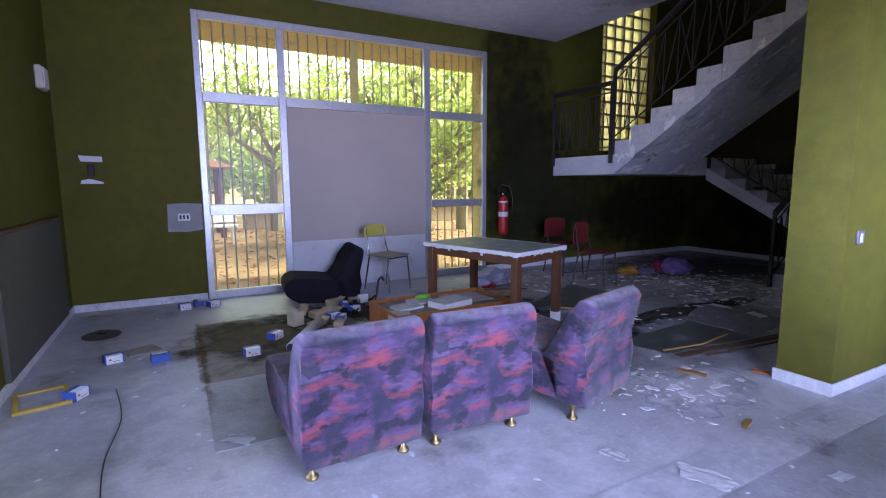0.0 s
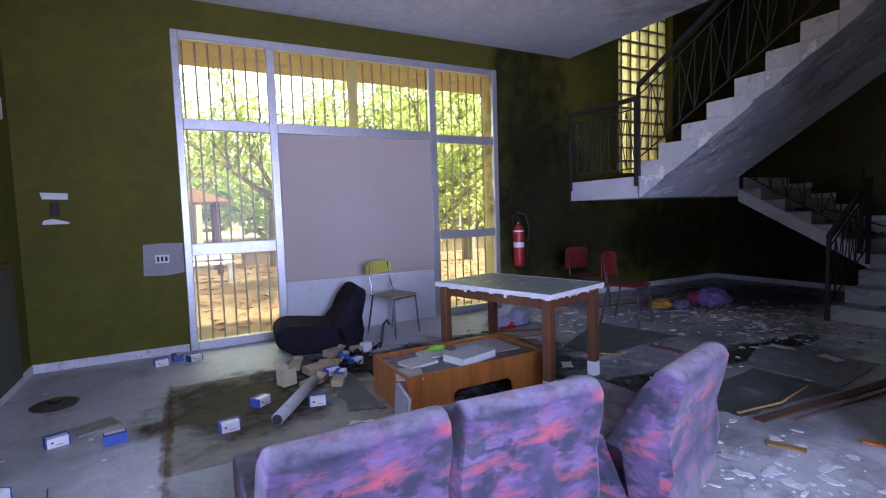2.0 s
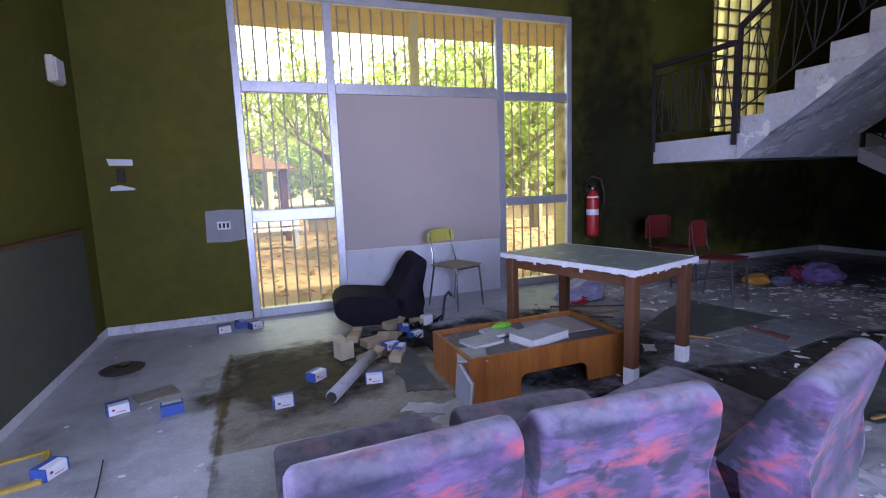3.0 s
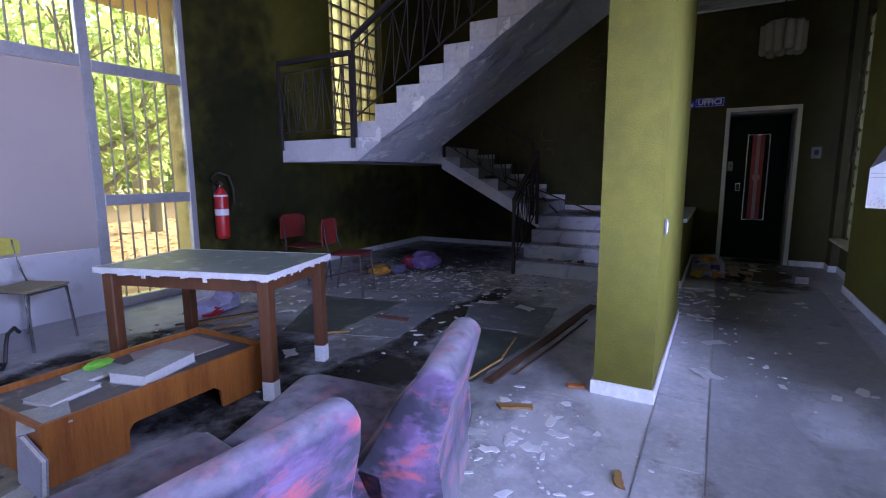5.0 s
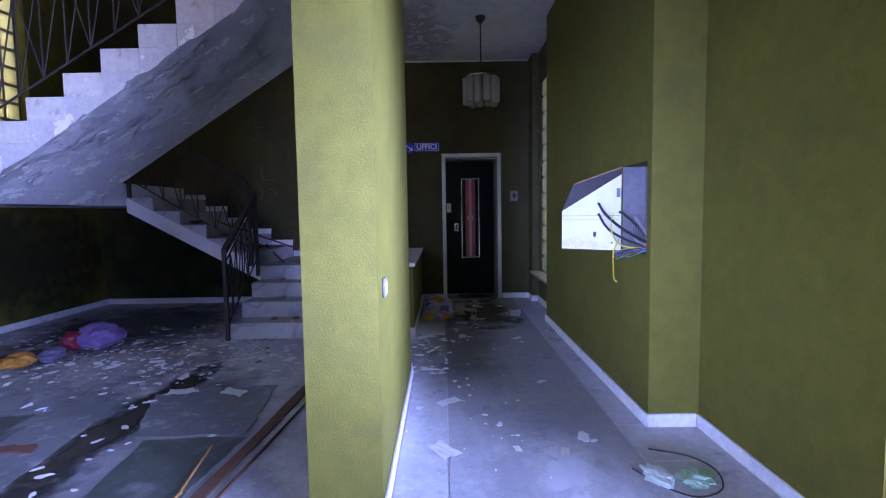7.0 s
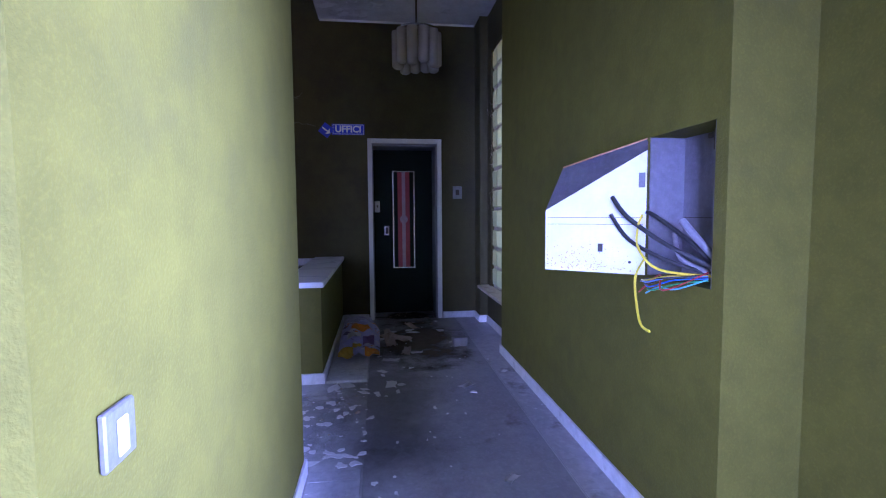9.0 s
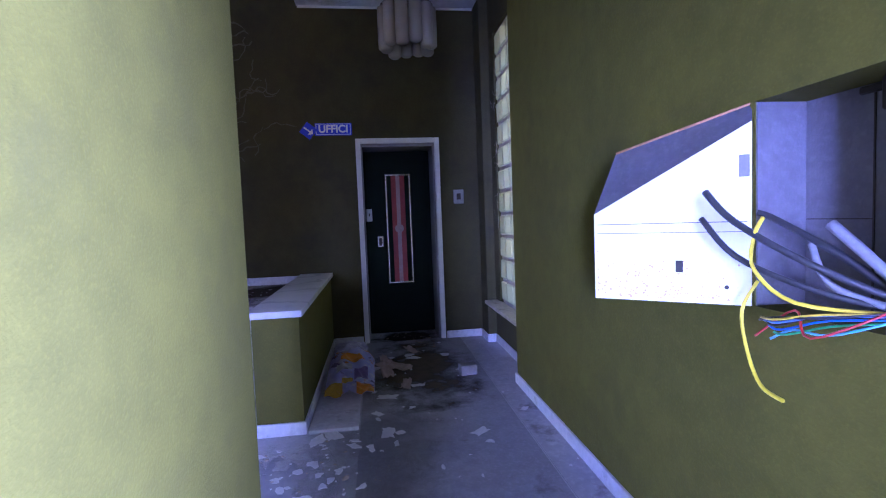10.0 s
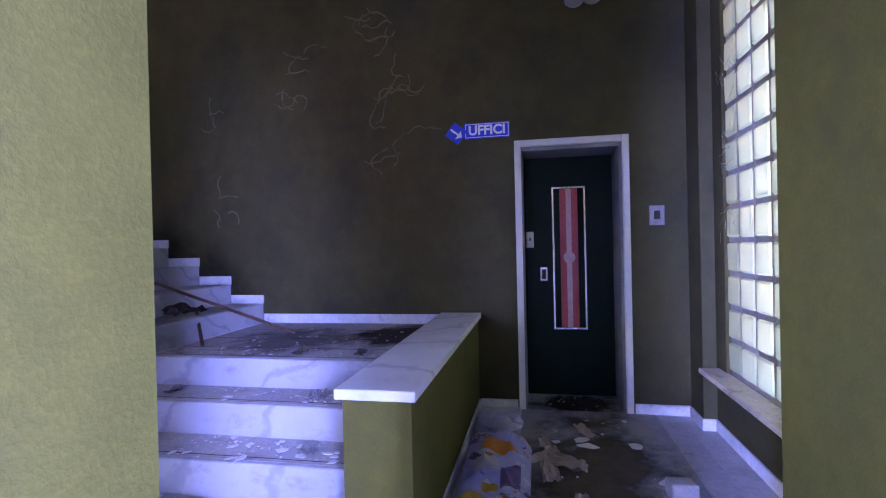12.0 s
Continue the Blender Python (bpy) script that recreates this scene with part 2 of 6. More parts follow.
structure("trim", boxes((EAST - 0.014, EAST - 0.002, -0.30, WELL_Y - 0.01, CEIL - 0.022, CEIL - 0.002)), WHITE, "thin white line under the ceiling", "trim")

# ---- stairs ----
RISE, RISE_UP, RUN_UP = 0.17, 0.1785, 0.301
LAND = 1.70


def veined(name, base, second, vein, dirt_tone):
    """Pale marble with slanting blue-grey veins and brown dirt."""
    m, n, l, p = shader(name)
    co = n.new("ShaderNodeTexCoord").outputs["Object"]
    col = mixed(n, l, noisy(n, l, co, 3.0, 0.3, 0.7), base, second)
    wave = n.new("ShaderNodeTexWave")
    wave.bands_direction = "DIAGONAL"
    for key, v in (("Scale", 1.1), ("Distortion", 7.0), ("Detail", 5.0), ("Detail Scale", 1.6)):
        wave.inputs[key].default_value = v
    l.new(co, wave.inputs["Vector"])
    thin = n.new("ShaderNodeMapRange")
    thin.inputs["From Min"].default_value, thin.inputs["From Max"].default_value, thin.inputs["To Max"].default_value = 0.94, 1.0, 0.6
    l.new(wave.outputs["Fac"], thin.inputs["Value"])
    col = mixed(n, l, thin.outputs["Result"], col, vein)
    col = mixed(n, l, noisy(n, l, co, 5.0, 0.55, 0.75, 8.0, 0.7, stretch=(1, 1, 1.6), most=0.8), col, dirt_tone)
    l.new(col, p.inputs["Base Color"])
    p.inputs["Roughness"].default_value = 0.5
    bumped(n, l, p, noisy(n, l, co, 30.0, 0.3, 0.7), 0.1, 0.004)
    return m


STEP = veined("dirty_marble_step", (0.43, 0.42, 0.45), (0.33, 0.32, 0.35), (0.20, 0.21, 0.27), (0.20, 0.155, 0.14))
CAP = veined("veined_marble_cap", (0.66, 0.66, 0.69), (0.54, 0.54, 0.57), (0.30, 0.31, 0.37), (0.36, 0.33, 0.33))
stairs = thing("staircase", pose(0, 0, 0), "dog-leg concrete staircase with worn marble steps", "staircase", kind="structure")
for i in range(4):
    x0 = 6.25 + 0.3 * i
    x_end = x0 + 0.3 if i < 3 else EAST
    part("step", boxes((x0, x_end, 1.575, 3.2, 0, RISE * (i + 1)), bevel=0.006), STEP, stairs)
for i in range(5):
    y0 = 3.2 + 0.316 * i
    part("step", boxes((7.15, EAST, y0, y0 + 0.316, RISE * (5 + i) - 0.17, RISE * (5 + i)), bevel=0.006), STEP, stairs)
DUST = surface("tread_dust", (0.46, 0.44, 0.46), (0.35, 0.33, 0.34), (0.24, 0.21, 0.20), rough=0.9, scale=5, grain=60, bump=0.3, stain_at=(0.55, 0.75), spec=0.2)
for i in range(4):
    x0 = 6.25 + 0.3 * i
    part("tread_dirt", boxes((x0 + 0.03, x0 + 0.295 if i < 3 else EAST - 0.02, 1.58, 3.19, RISE * (i + 1) + 0.0005, RISE * (i + 1) + 0.002)), DUST, stairs, "grey dust on the tread")
for i in range(5):
    y0 = 3.2 + 0.316 * i
    part("tread_dirt", boxes((7.17, EAST - 0.02, y0 + 0.03, y0 + 0.31, RISE * (5 + i) + 0.0005, RISE * (5 + i) + 0.002)), DUST, stairs, "grey dust on the tread")
JOINT = surface("black_joint", (0.04, 0.035, 0.035), (0.06, 0.05, 0.05), rough=0.9, scale=9, spec=0.2)
for i in range(4):
    part("joint", boxes((6.308 + 0.3 * i, 6.314 + 0.3 * i, 1.59, 3.18, RISE * (i + 1) + 0.0022, RISE * (i + 1) + 0.0032)), JOINT, stairs, "dark joint behind the nosing")
for x in (7.44, 7.76, 8.12):
    part("joint", boxes((x, x + 0.007, 1.62, 3.17, RISE * 4 + 0.0022, RISE * 4 + 0.0032)), JOINT, stairs, "dark joint between the landing slabs")
part("landing", boxes((WELL_X, EAST, 4.78, NORTH, LAND - 0.27, LAND)), PLASTER, stairs)
for i in range(11):
    y1 = 4.79 - RUN_UP * i
    z1 = LAND + RISE_UP * (i + 1)
    part("step", boxes((WELL_X - 0.005, 6.51, y1 - RUN_UP, y1, z1 - RISE_UP, z1), bevel=0.005), WHITE_MARBLE, stairs)
SOFFIT_Y = 4.76
bm = bmesh.new()
prism(bm, [(4.79, LAND - 0.0), (4.79 - 11 * RUN_UP, LAND + 11 * RISE_UP), (4.79 - 11 * RUN_UP, LAND + 11 * RISE_UP - 0.125), (SOFFIT_Y, LAND - 0.27), (4.79, LAND - 0.27)], "x", WELL_X, 6.50)
SOFFIT = surface("peeling_soffit_paint", (0.66, 0.67, 0.72), (0.55, 0.56, 0.61), (0.85, 0.85, 0.86), rough=0.85, scale=2.6, grain=40, bump=0.35, stain_at=(0.57, 0.59))
part("stair_slab", bm, SOFFIT, stairs, "flaking plastered underside")
bm = bmesh.new()
prism(bm, [(3.2, 0.495), (3.2, 0.68), (4.779, 0.68 + 5 * RISE), (4.779, 0.68 + 5 * RISE - 0.175)], "x", 7.147, EAST)
part("stair_slab", bm, PLASTER, stairs)

# half wall beside the first steps
half = structure("half_wall", boxes((6.33, EAST, 1.29, 1.57, 0, 0.73)), OLIVE, "low olive wall with a marble cap", "wall")
part("marble_cap", boxes((6.30, EAST, 1.265, 1.595, 0.733, 0.775), bevel=0.004), CAP, half, "chipped white marble cap")


def glass(name, tint, keep, rough=0.05):
    """A thin pane: mostly clear, glossy by its Fresnel reflection."""
    m, n, l, p = shader(name)
    out = n["Material Output"]
    clear = n.new("ShaderNodeBsdfTransparent")
    clear.inputs["Color"].default_value = (*tint, 1)
    gloss = n.new("ShaderNodeBsdfGlossy")
    gloss.inputs["Roughness"].default_value = rough
    fres = n.new("ShaderNodeFresnel")
    fres.inputs["IOR"].default_value = 1.3
    mix = n.new("ShaderNodeMixShader")
    l.new(fres.outputs["Fac"], mix.inputs["Fac"])
    l.new(clear.outputs["BSDF"], mix.inputs[1])
    l.new(gloss.outputs["BSDF"], mix.inputs[2])
    p.inputs["Base Color"].default_value = (*[0.9 * c for c in tint], 1)
    p.inputs["Roughness"].default_value = 0.3
    last = n.new("ShaderNodeMixShader")
    last.inputs["Fac"].default_value = keep
    l.new(p.outputs["BSDF"], last.inputs[1])
    l.new(mix.outputs["Shader"], last.inputs[2])
    l.new(last.outputs["Shader"], out.inputs["Surface"])
    return m


def block_glass(name, tint):
    """Ribbed glass that scatters the light behind it."""
    m, n, l, p = shader(name)
    tr = n.new("ShaderNodeBsdfTranslucent")
    tr.inputs["Color"].default_value = (*tint, 1)
    clear = n.new("ShaderNodeBsdfTransparent")
    clear.inputs["Color"].default_value = (*tint, 1)
    p.inputs["Base Color"].default_value = (*tint, 1)
    p.inputs["Roughness"].default_value = 0.15
    a, b = n.new("ShaderNodeMixShader"), n.new("ShaderNodeMixShader")
    a.inputs["Fac"].default_value, b.inputs["Fac"].default_value = 0.45, 0.12
    l.new(tr.outputs["BSDF"], a.inputs[1])
    l.new(clear.outputs["BSDF"], a.inputs[2])
    l.new(a.outputs["Shader"], b.inputs[1])
    l.new(p.outputs["BSDF"], b.inputs[2])
    l.new(b.outputs["Shader"], n["Material Output"].inputs["Surface"])
    return m


PANE = glass("window_glass", (0.95, 0.97, 0.95), 0.985, 0.35)
BLOCK = block_glass("glass_block", (0.71, 0.67, 0.46))
PALE_BLOCK = block_glass("pale_glass_block", (0.60, 0.67, 0.53))
LAMP_GLASS = glass("lamp_glass", (0.60, 0.56, 0.44), 0.6, 0.15)


def fabric():
    """Purple cloth with coral and black brushstrokes."""
    m, n, l, p = shader("patterned_upholstery")
    co = n.new("ShaderNodeTexCoord").outputs["Object"]
    warp = n.new("ShaderNodeTexNoise")
    warp.inputs["Scale"].default_value = 5.0
    l.new(co, warp.inputs["Vector"])
    add = n.new("ShaderNodeVectorMath")
    add.operation = "MULTIPLY_ADD"
    add.inputs[1].default_value = (0.07, 0.07, 0.07)
    l.new(warp.outputs["Color"], add.inputs[0])
    l.new(co, add.inputs[2])
    v = add.outputs["Vector"]
    col = mixed(n, l, noisy(n, l, v, 7.0, 0.42, 0.58), (0.060, 0.034, 0.082), (0.022, 0.021, 0.042))
    col = mixed(n, l, noisy(n, l, v, 9.0, 0.50, 0.62, 4.0, stretch=(0.6, 1, 1.5)), col, (0.092, 0.058, 0.122))
    col = mixed(n, l, noisy(n, l, v, 10.0, 0.51, 0.68, 4.0, 0.6, stretch=(0.55, 0.8, 1.5)), col, (0.24, 0.045, 0.055))
    col = mixed(n, l, noisy(n, l, v, 9.0, 0.53, 0.60, 3.0, 0.55, stretch=(0.8, 0.8, 1.2)), col, (0.015, 0.014, 0.028))
    col = mixed(n, l, noisy(n, l, co, 3.0, 0.55, 1.0), col, (0.13, 0.115, 0.16))
    # Upward faces paler: settled dust, plus light from above put into the colour.
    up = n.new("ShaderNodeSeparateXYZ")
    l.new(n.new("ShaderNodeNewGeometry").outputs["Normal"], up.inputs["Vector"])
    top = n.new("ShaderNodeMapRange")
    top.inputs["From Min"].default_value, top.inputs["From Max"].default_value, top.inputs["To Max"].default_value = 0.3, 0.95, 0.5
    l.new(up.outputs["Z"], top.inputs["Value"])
    top_tone = n.new("ShaderNodeMath")
    top_tone.operation = "MULTIPLY"
    l.new(top.outputs["Result"], top_tone.inputs[0])
    l.new(noisy(n, l, co, 14.0, 0.25, 0.6, 6.0), top_tone.inputs[1])
    col = mixed(n, l, top_tone.outputs["Value"], col, (0.27, 0.25, 0.31))
    l.new(col, p.inputs["Base Color"])
    p.inputs["Roughness"].default_value = 0.95
    p.inputs["Sheen Weight"].default_value = 0.15
    bumped(n, l, p, noisy(n, l, co, 180.0, 0.3, 0.7), 0.3, 0.003)
    return m


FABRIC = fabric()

# ---- skirting ----
SKIRT_H = 0.08


def skirt(name, x0, x1, y0, y1):
    structure(name, boxes((x0, x1, y0, y1, 0.0, SKIRT_H), bevel=0.003), WHITE_MARBLE, "pale marble skirting, dusty", "baseboard")


for x0, x1, y0, y1 in (
    (WEST, -0.01, NORTH - 0.015, NORTH - 0.001), (3.81, EAST, NORTH - 0.015, NORTH - 0.001), (WEST + 0.001, WEST + 0.015, 2.3, NORTH - 0.016),
    (3.172, 3.189, 1.22, 1.566), (3.19, 5.015, 1.22, 1.234), (3.19, 5.015, 1.551, 1.566), (2.9, 4.024, SOUTH + 0.001, SOUTH + 0.016), (4.022, 4.039, SOUTH + 0.017, -0.225),
    (4.04, 6.925, -0.239, -0.224), (6.911, 8.199, -0.399, -0.384), (8.18, 8.199, -0.384, -0.296), (8.2, EAST - 0.016, -0.309, -0.295), (EAST - 0.015, EAST - 0.001, -0.30, 0.09),
    (EAST - 0.015, EAST - 0.001, 0.98, 1.275), (6.312, 6.329, 1.275, 1.57), (6.33, EAST - 0.016, 1.275, 1.289), (EAST - 0.015, EAST - 0.001, 3.2, NORTH - 0.016),
):
    skirt("baseboard", x0, x1, y0, y1)
structure("stair_skirting", boxes((EAST - 0.012, EAST - 0.001, 1.60, 3.19, 0.682, 0.76), *[(EAST - 0.012, EAST - 0.001, 3.195 + 0.316 * i, 3.195 + 0.316 * (i + 1), RISE * (5 + i), RISE * (5 + i) + 0.075) for i in range(5)]), WHITE_MARBLE, "stepped marble skirting along the stairs", "baseboard")

# ---- floor strips ----
structure("floor_runner", boxes((WEST + 0.02, EAST, -0.05, 0.95, 0.001, 0.005)), DARK_FLOOR, "dark worn floor runner along the corridor", "floor")
border = structure("floor_border", boxes((WEST + 0.02, 5.02, 0.96, 1.215, 0.0008, 0.003), (4.06, EAST - 0.02, -0.22, -0.06, 0.0008, 0.003), (WEST + 0.02, 4.02, -0.52, -0.06, 0.0008, 0.003)), DARK_FLOOR, "pale stone border strips", "floor")
slab_rng = random.Random(8)
for x0, x1, y0, y1, step in ((WEST + 0.02, 5.02, 0.96, 1.215, 0.78), (4.06, EAST - 0.02, -0.22, -0.06, 0.62), (WEST + 0.02, 4.02, -0.52, -0.06, 0.70)):
    x = x0
    while x < x1 - 0.05:
        xe = min(x + step * slab_rng.uniform(0.9, 1.1), x1)
        part("slab", boxes((x + 0.002, xe - 0.002, y0 + 0.002, y1 - 0.002, 0.0032, 0.0055)), MARBLE, border)
        x = xe
part("raised_slab", boxes((6.30, EAST - 0.03, 0.96, 1.265, 0.001, 0.026), bevel=0.003), MARBLE, border, "pale raised slab along the low wall")
structure("floor_mat", boxes((-0.17, 1.3, 2.35, 3.30, 0.001, 0.005)), surface("stained_mat", (0.42, 0.42, 0.43), (0.30, 0.30, 0.29), (0.15, 0.14, 0.11), rough=0.8, scale=1.3, stain_at=(0.52, 0.75)), "thin stained floor covering", "floor")
structure("floor_mat", boxes((-0.17, 1.3, 3.30, 4.85, 0.001, 0.0052)), surface("muddy_mat", (0.31, 0.29, 0.25), (0.20, 0.185, 0.14), (0.11, 0.095, 0.055), rough=0.85, scale=1.8, grain=50, bump=0.4, stain_at=(0.50, 0.66)), "thin floor covering caked in brown mud", "floor")

def patch_material(name, a, b, seed, amount, start=0.62, full=1.15):
    """Dirt, damp, mould and painted shade that thin out towards a ragged edge."""
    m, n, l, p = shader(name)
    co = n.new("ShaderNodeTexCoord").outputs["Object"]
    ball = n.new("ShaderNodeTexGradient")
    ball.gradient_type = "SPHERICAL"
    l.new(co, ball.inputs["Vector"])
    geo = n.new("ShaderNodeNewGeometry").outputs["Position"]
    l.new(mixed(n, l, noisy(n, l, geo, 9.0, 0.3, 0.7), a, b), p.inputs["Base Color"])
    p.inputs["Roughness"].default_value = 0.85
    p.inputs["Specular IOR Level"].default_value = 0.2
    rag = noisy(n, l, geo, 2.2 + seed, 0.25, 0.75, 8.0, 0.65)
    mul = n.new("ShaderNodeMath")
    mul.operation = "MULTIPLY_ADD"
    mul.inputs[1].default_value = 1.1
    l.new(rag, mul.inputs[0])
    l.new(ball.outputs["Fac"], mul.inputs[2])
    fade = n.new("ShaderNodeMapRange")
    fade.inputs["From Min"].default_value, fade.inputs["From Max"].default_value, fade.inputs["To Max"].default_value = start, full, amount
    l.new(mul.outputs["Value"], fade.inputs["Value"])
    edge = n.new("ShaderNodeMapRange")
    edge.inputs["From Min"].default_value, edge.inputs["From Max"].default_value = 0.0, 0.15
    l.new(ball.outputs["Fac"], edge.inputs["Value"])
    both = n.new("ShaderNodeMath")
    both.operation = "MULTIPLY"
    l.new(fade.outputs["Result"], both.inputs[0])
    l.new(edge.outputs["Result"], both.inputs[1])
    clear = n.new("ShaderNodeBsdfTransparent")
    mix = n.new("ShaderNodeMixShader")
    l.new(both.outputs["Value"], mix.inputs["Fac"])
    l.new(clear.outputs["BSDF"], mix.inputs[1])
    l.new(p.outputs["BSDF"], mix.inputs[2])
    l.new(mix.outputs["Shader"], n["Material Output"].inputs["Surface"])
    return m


def dirt(x, y, rx, ry, z, a, b, seed, amount, label):
    bm = bmesh.new()
    bmesh.ops.create_circle(bm, cap_ends=True, segments=40, radius=1.0)
    ob = structure("dirt_patch", bm, patch_material("ragged_tone", a, b, seed, amount), label, "dirt")
    ob.matrix_world = Matrix.Translation((x, y, z)) @ Matrix.Diagonal((rx, ry, 1, 1))


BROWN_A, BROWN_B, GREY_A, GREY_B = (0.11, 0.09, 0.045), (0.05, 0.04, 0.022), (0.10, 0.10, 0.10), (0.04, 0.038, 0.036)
dirt(0.30, 4.25, 0.75, 0.80, 0.0056, BROWN_A, BROWN_B, 0.1, 0.95, "brown dirt trodden into the floor covering")
dirt(1.15, 4.65, 0.75, 0.55, 0.0058, (0.05, 0.042, 0.028), (0.025, 0.022, 0.016), 0.6, 1.0, "dark dirt around the litter heap")
dirt(-0.165, 3.9, 0.045, 1.2, 0.0060, (0.20, 0.12, 0.04), BROWN_B, 7.3, 0.6, "rusty stain along the floor joint")
dirt(2.1, 4.0, 1.3, 1.3, 0.0012, GREY_B, (0.025, 0.022, 0.018), 0.4, 0.95, "darker patch of floor under the table")
dirt(3.6, 2.7, 1.9, 1.3, 0.0016, GREY_A, GREY_B, 0.7, 0.4, "dark dirt over the hall floor")
# Rot strip; the shade between chairs and table is painted in with it.
dirt(2.5, 2.85, 1.3, 0.36, 0.0030, (0.03, 0.027, 0.02), (0.018, 0.016, 0.012), 0.3, 1.0, "black rot between the floor coverings, with shade painted in")
dirt(4.3, 3.0, 1.5, 0.20, 0.0034, (0.04, 0.035, 0.025), (0.02, 0.018, 0.014), 0.45, 1.0, "black rot along the floor joint")
dirt(2.55, 1.70, 0.55, 0.42, 0.0036, (0.62, 0.62, 0.66), (0.5, 0.5, 0.54), 0.9, 0.85, "white plaster dust on the floor")
dirt(3.5, 0.36, 0.55, 0.25, 0.0078, (0.62, 0.62, 0.66), (0.5, 0.5, 0.54), 3.3, 0.45, "white plaster dust in the corridor")
dirt(5.65, 1.35, 0.60, 0.32, 0.0082, (0.60, 0.60, 0.64), (0.42, 0.42, 0.46), 4.1, 0.5, "thin white plaster dust before the steps")
dirt(5.4, 3.9, 1.0, 0.9, 0.0040, (0.55, 0.55, 0.58), (0.35, 0.34, 0.35), 3.7, 0.55, "white plaster dust under the flight")
dirt(4.6, 4.2, 2.2, 1.8, 0.0020, GREY_A, GREY_B, 0.2, 0.35, "darker patch of floor beneath the stairs")
dirt(6.9, 4.6, 1.8, 1.5, 0.0024, GREY_B, (0.03, 0.028, 0.025), 0.9, 0.6, "near-black patch of floor under the landing")
dirt(8.66, 0.535, 0.36, 0.5, 0.0015, (0.035, 0.03, 0.025), (0.02, 0.018, 0.016), 0.8, 1.0, "black dirt on the lift threshold")
dirt(7.5, 0.45, 1.2, 0.55, 0.0062, (0.12, 0.10, 0.07), (0.06, 0.05, 0.035), 0.5, 0.9, "brown dirt before the lift")
dirt(5.8, 0.9, 1.3, 0.6, 0.0066, GREY_A, GREY_B, 0.6, 0.3, "grey scuffs along the corridor")
dirt(3.4, 0.5, 1.6, 0.5, 0.0070, GREY_A, GREY_B, 1.9, 0.15, "grey scuffs along the corridor floor")
dirt(0.6, 1.0, 1.6, 0.9, 0.0074, GREY_A, GREY_B, 2.6, 0.18, "grey scuffs near the entrance")
dirt(-0.8, 3.2, 0.5, 1.6, 0.0028, GREY_A, GREY_B, 3.1, 0.18, "grey scuffs beside the wall")

# ---- north window ----
win = thing("window_1", pose(0, 0, 0), "tall aluminium window wall with barred panes", "window", kind="structure")
Y0, Y1 = NORTH - 0.012, NORTH + 0.05
for x0, x1, z0, z1 in ((0, 0.07, 0, 3.18), (3.73, 3.8, 0, 3.18), (0.07, 3.73, 3.10, 3.18), (0.07, 0.88, 0, 0.09), (2.88, 3.73, 0, 0.09), (0.88, 0.965, 0, 3.10), (2.79, 2.88, 0, 3.10),
                       (0.07, 0.88, 2.22, 2.33), (0.07, 0.88, 0.965, 1.085), (0.965, 2.79, 2.22, 2.33), (2.88, 3.73, 2.20, 2.30), (2.88, 3.73, 0.99, 1.09)):
    part("window_frame", boxes((x0, x1, Y0, Y1, z0, z1), bevel=0.006), ALU, win)
for x0, x1, z0, z1 in ((0.07, 0.88, 2.33, 3.10), (0.07, 0.88, 1.085, 2.22), (0.07, 0.88, 0.09, 0.965), (0.965, 2.79, 2.33, 3.10), (2.88, 3.73, 2.30, 3.10), (2.88, 3.73, 1.09, 2.20), (2.88, 3.73, 0.09, 0.99)):
    pane = part("pane", boxes((x0, x1, NORTH + 0.018, NORTH + 0.022, z0, z1)), PANE, win)
    pane.visible_shadow = False
part("board", boxes((0.967, 2.788, NORTH - 0.004, NORTH + 0.012, 0.61, 2.215)), BOARD, win, "beige hardboard panel")
part("lower_board", boxes((0.967, 2.788, NORTH + 0.0, NORTH + 0.02, 0.0, 0.606)), BOARD_WHITE, win, "pale painted lower panel")
structure("window_reveal", boxes((-0.003, 0.004, NORTH + 0.06, NORTH + 0.36, 0, 3.18), (3.796, 3.803, NORTH + 0.06, NORTH + 0.36, 0, 3.18), (0.004, 3.796, NORTH + 0.06, NORTH + 0.36, 3.14, 3.176), (0.004, 3.796, NORTH + 0.06, NORTH + 0.40, -0.05, 0.02)), YELLOW_PAINT, "yellow painted outer window reveal", "window")
structure("eave", boxes((-0.8, 4.6, NORTH + 0.362, NORTH + 1.1, 3.142, 3.30), bevel=0.01), YELLOW_PAINT, "yellow painted eave slab outside the window", "roof")
grille = thing("window_grille", pose(0, 0, 0), "row of upright painted iron bars outside the window", "grille", kind="structure")
bar_mesh = None
for k in range(31):
    x = 0.10 + 0.12 * k
    if bar_mesh is None:
        bar = part("bar", tube(bmesh.new(), [(0, NORTH + 0.22, 0.02), (0, NORTH + 0.22, 3.14)], 0.010, 6), BAR, grille)
        bar_mesh = bar.data
    else:
        bar = new("bar", bar_mesh)
        bar.parent = grille
    bar.location.x = x
part("post", boxes((1.83, 1.93, NORTH + 0.18, NORTH + 0.24, 2.2, 3.14)), YELLOW_PAINT, grille, "broad yellow post")
part("flat_bar", boxes((0.01, 3.79, NORTH + 0.212, NORTH + 0.228, 1.02, 1.05)), BAR, grille)
part("flat_bar", boxes((0.01, 3.79, NORTH + 0.212, NORTH + 0.228, 2.25, 2.28)), BAR, grille)

# ---- glass block windows ----
MORTAR = surface("block_mortar", (0.20, 0.18, 0.13), (0.13, 0.12, 0.09), rough=0.9, scale=8)


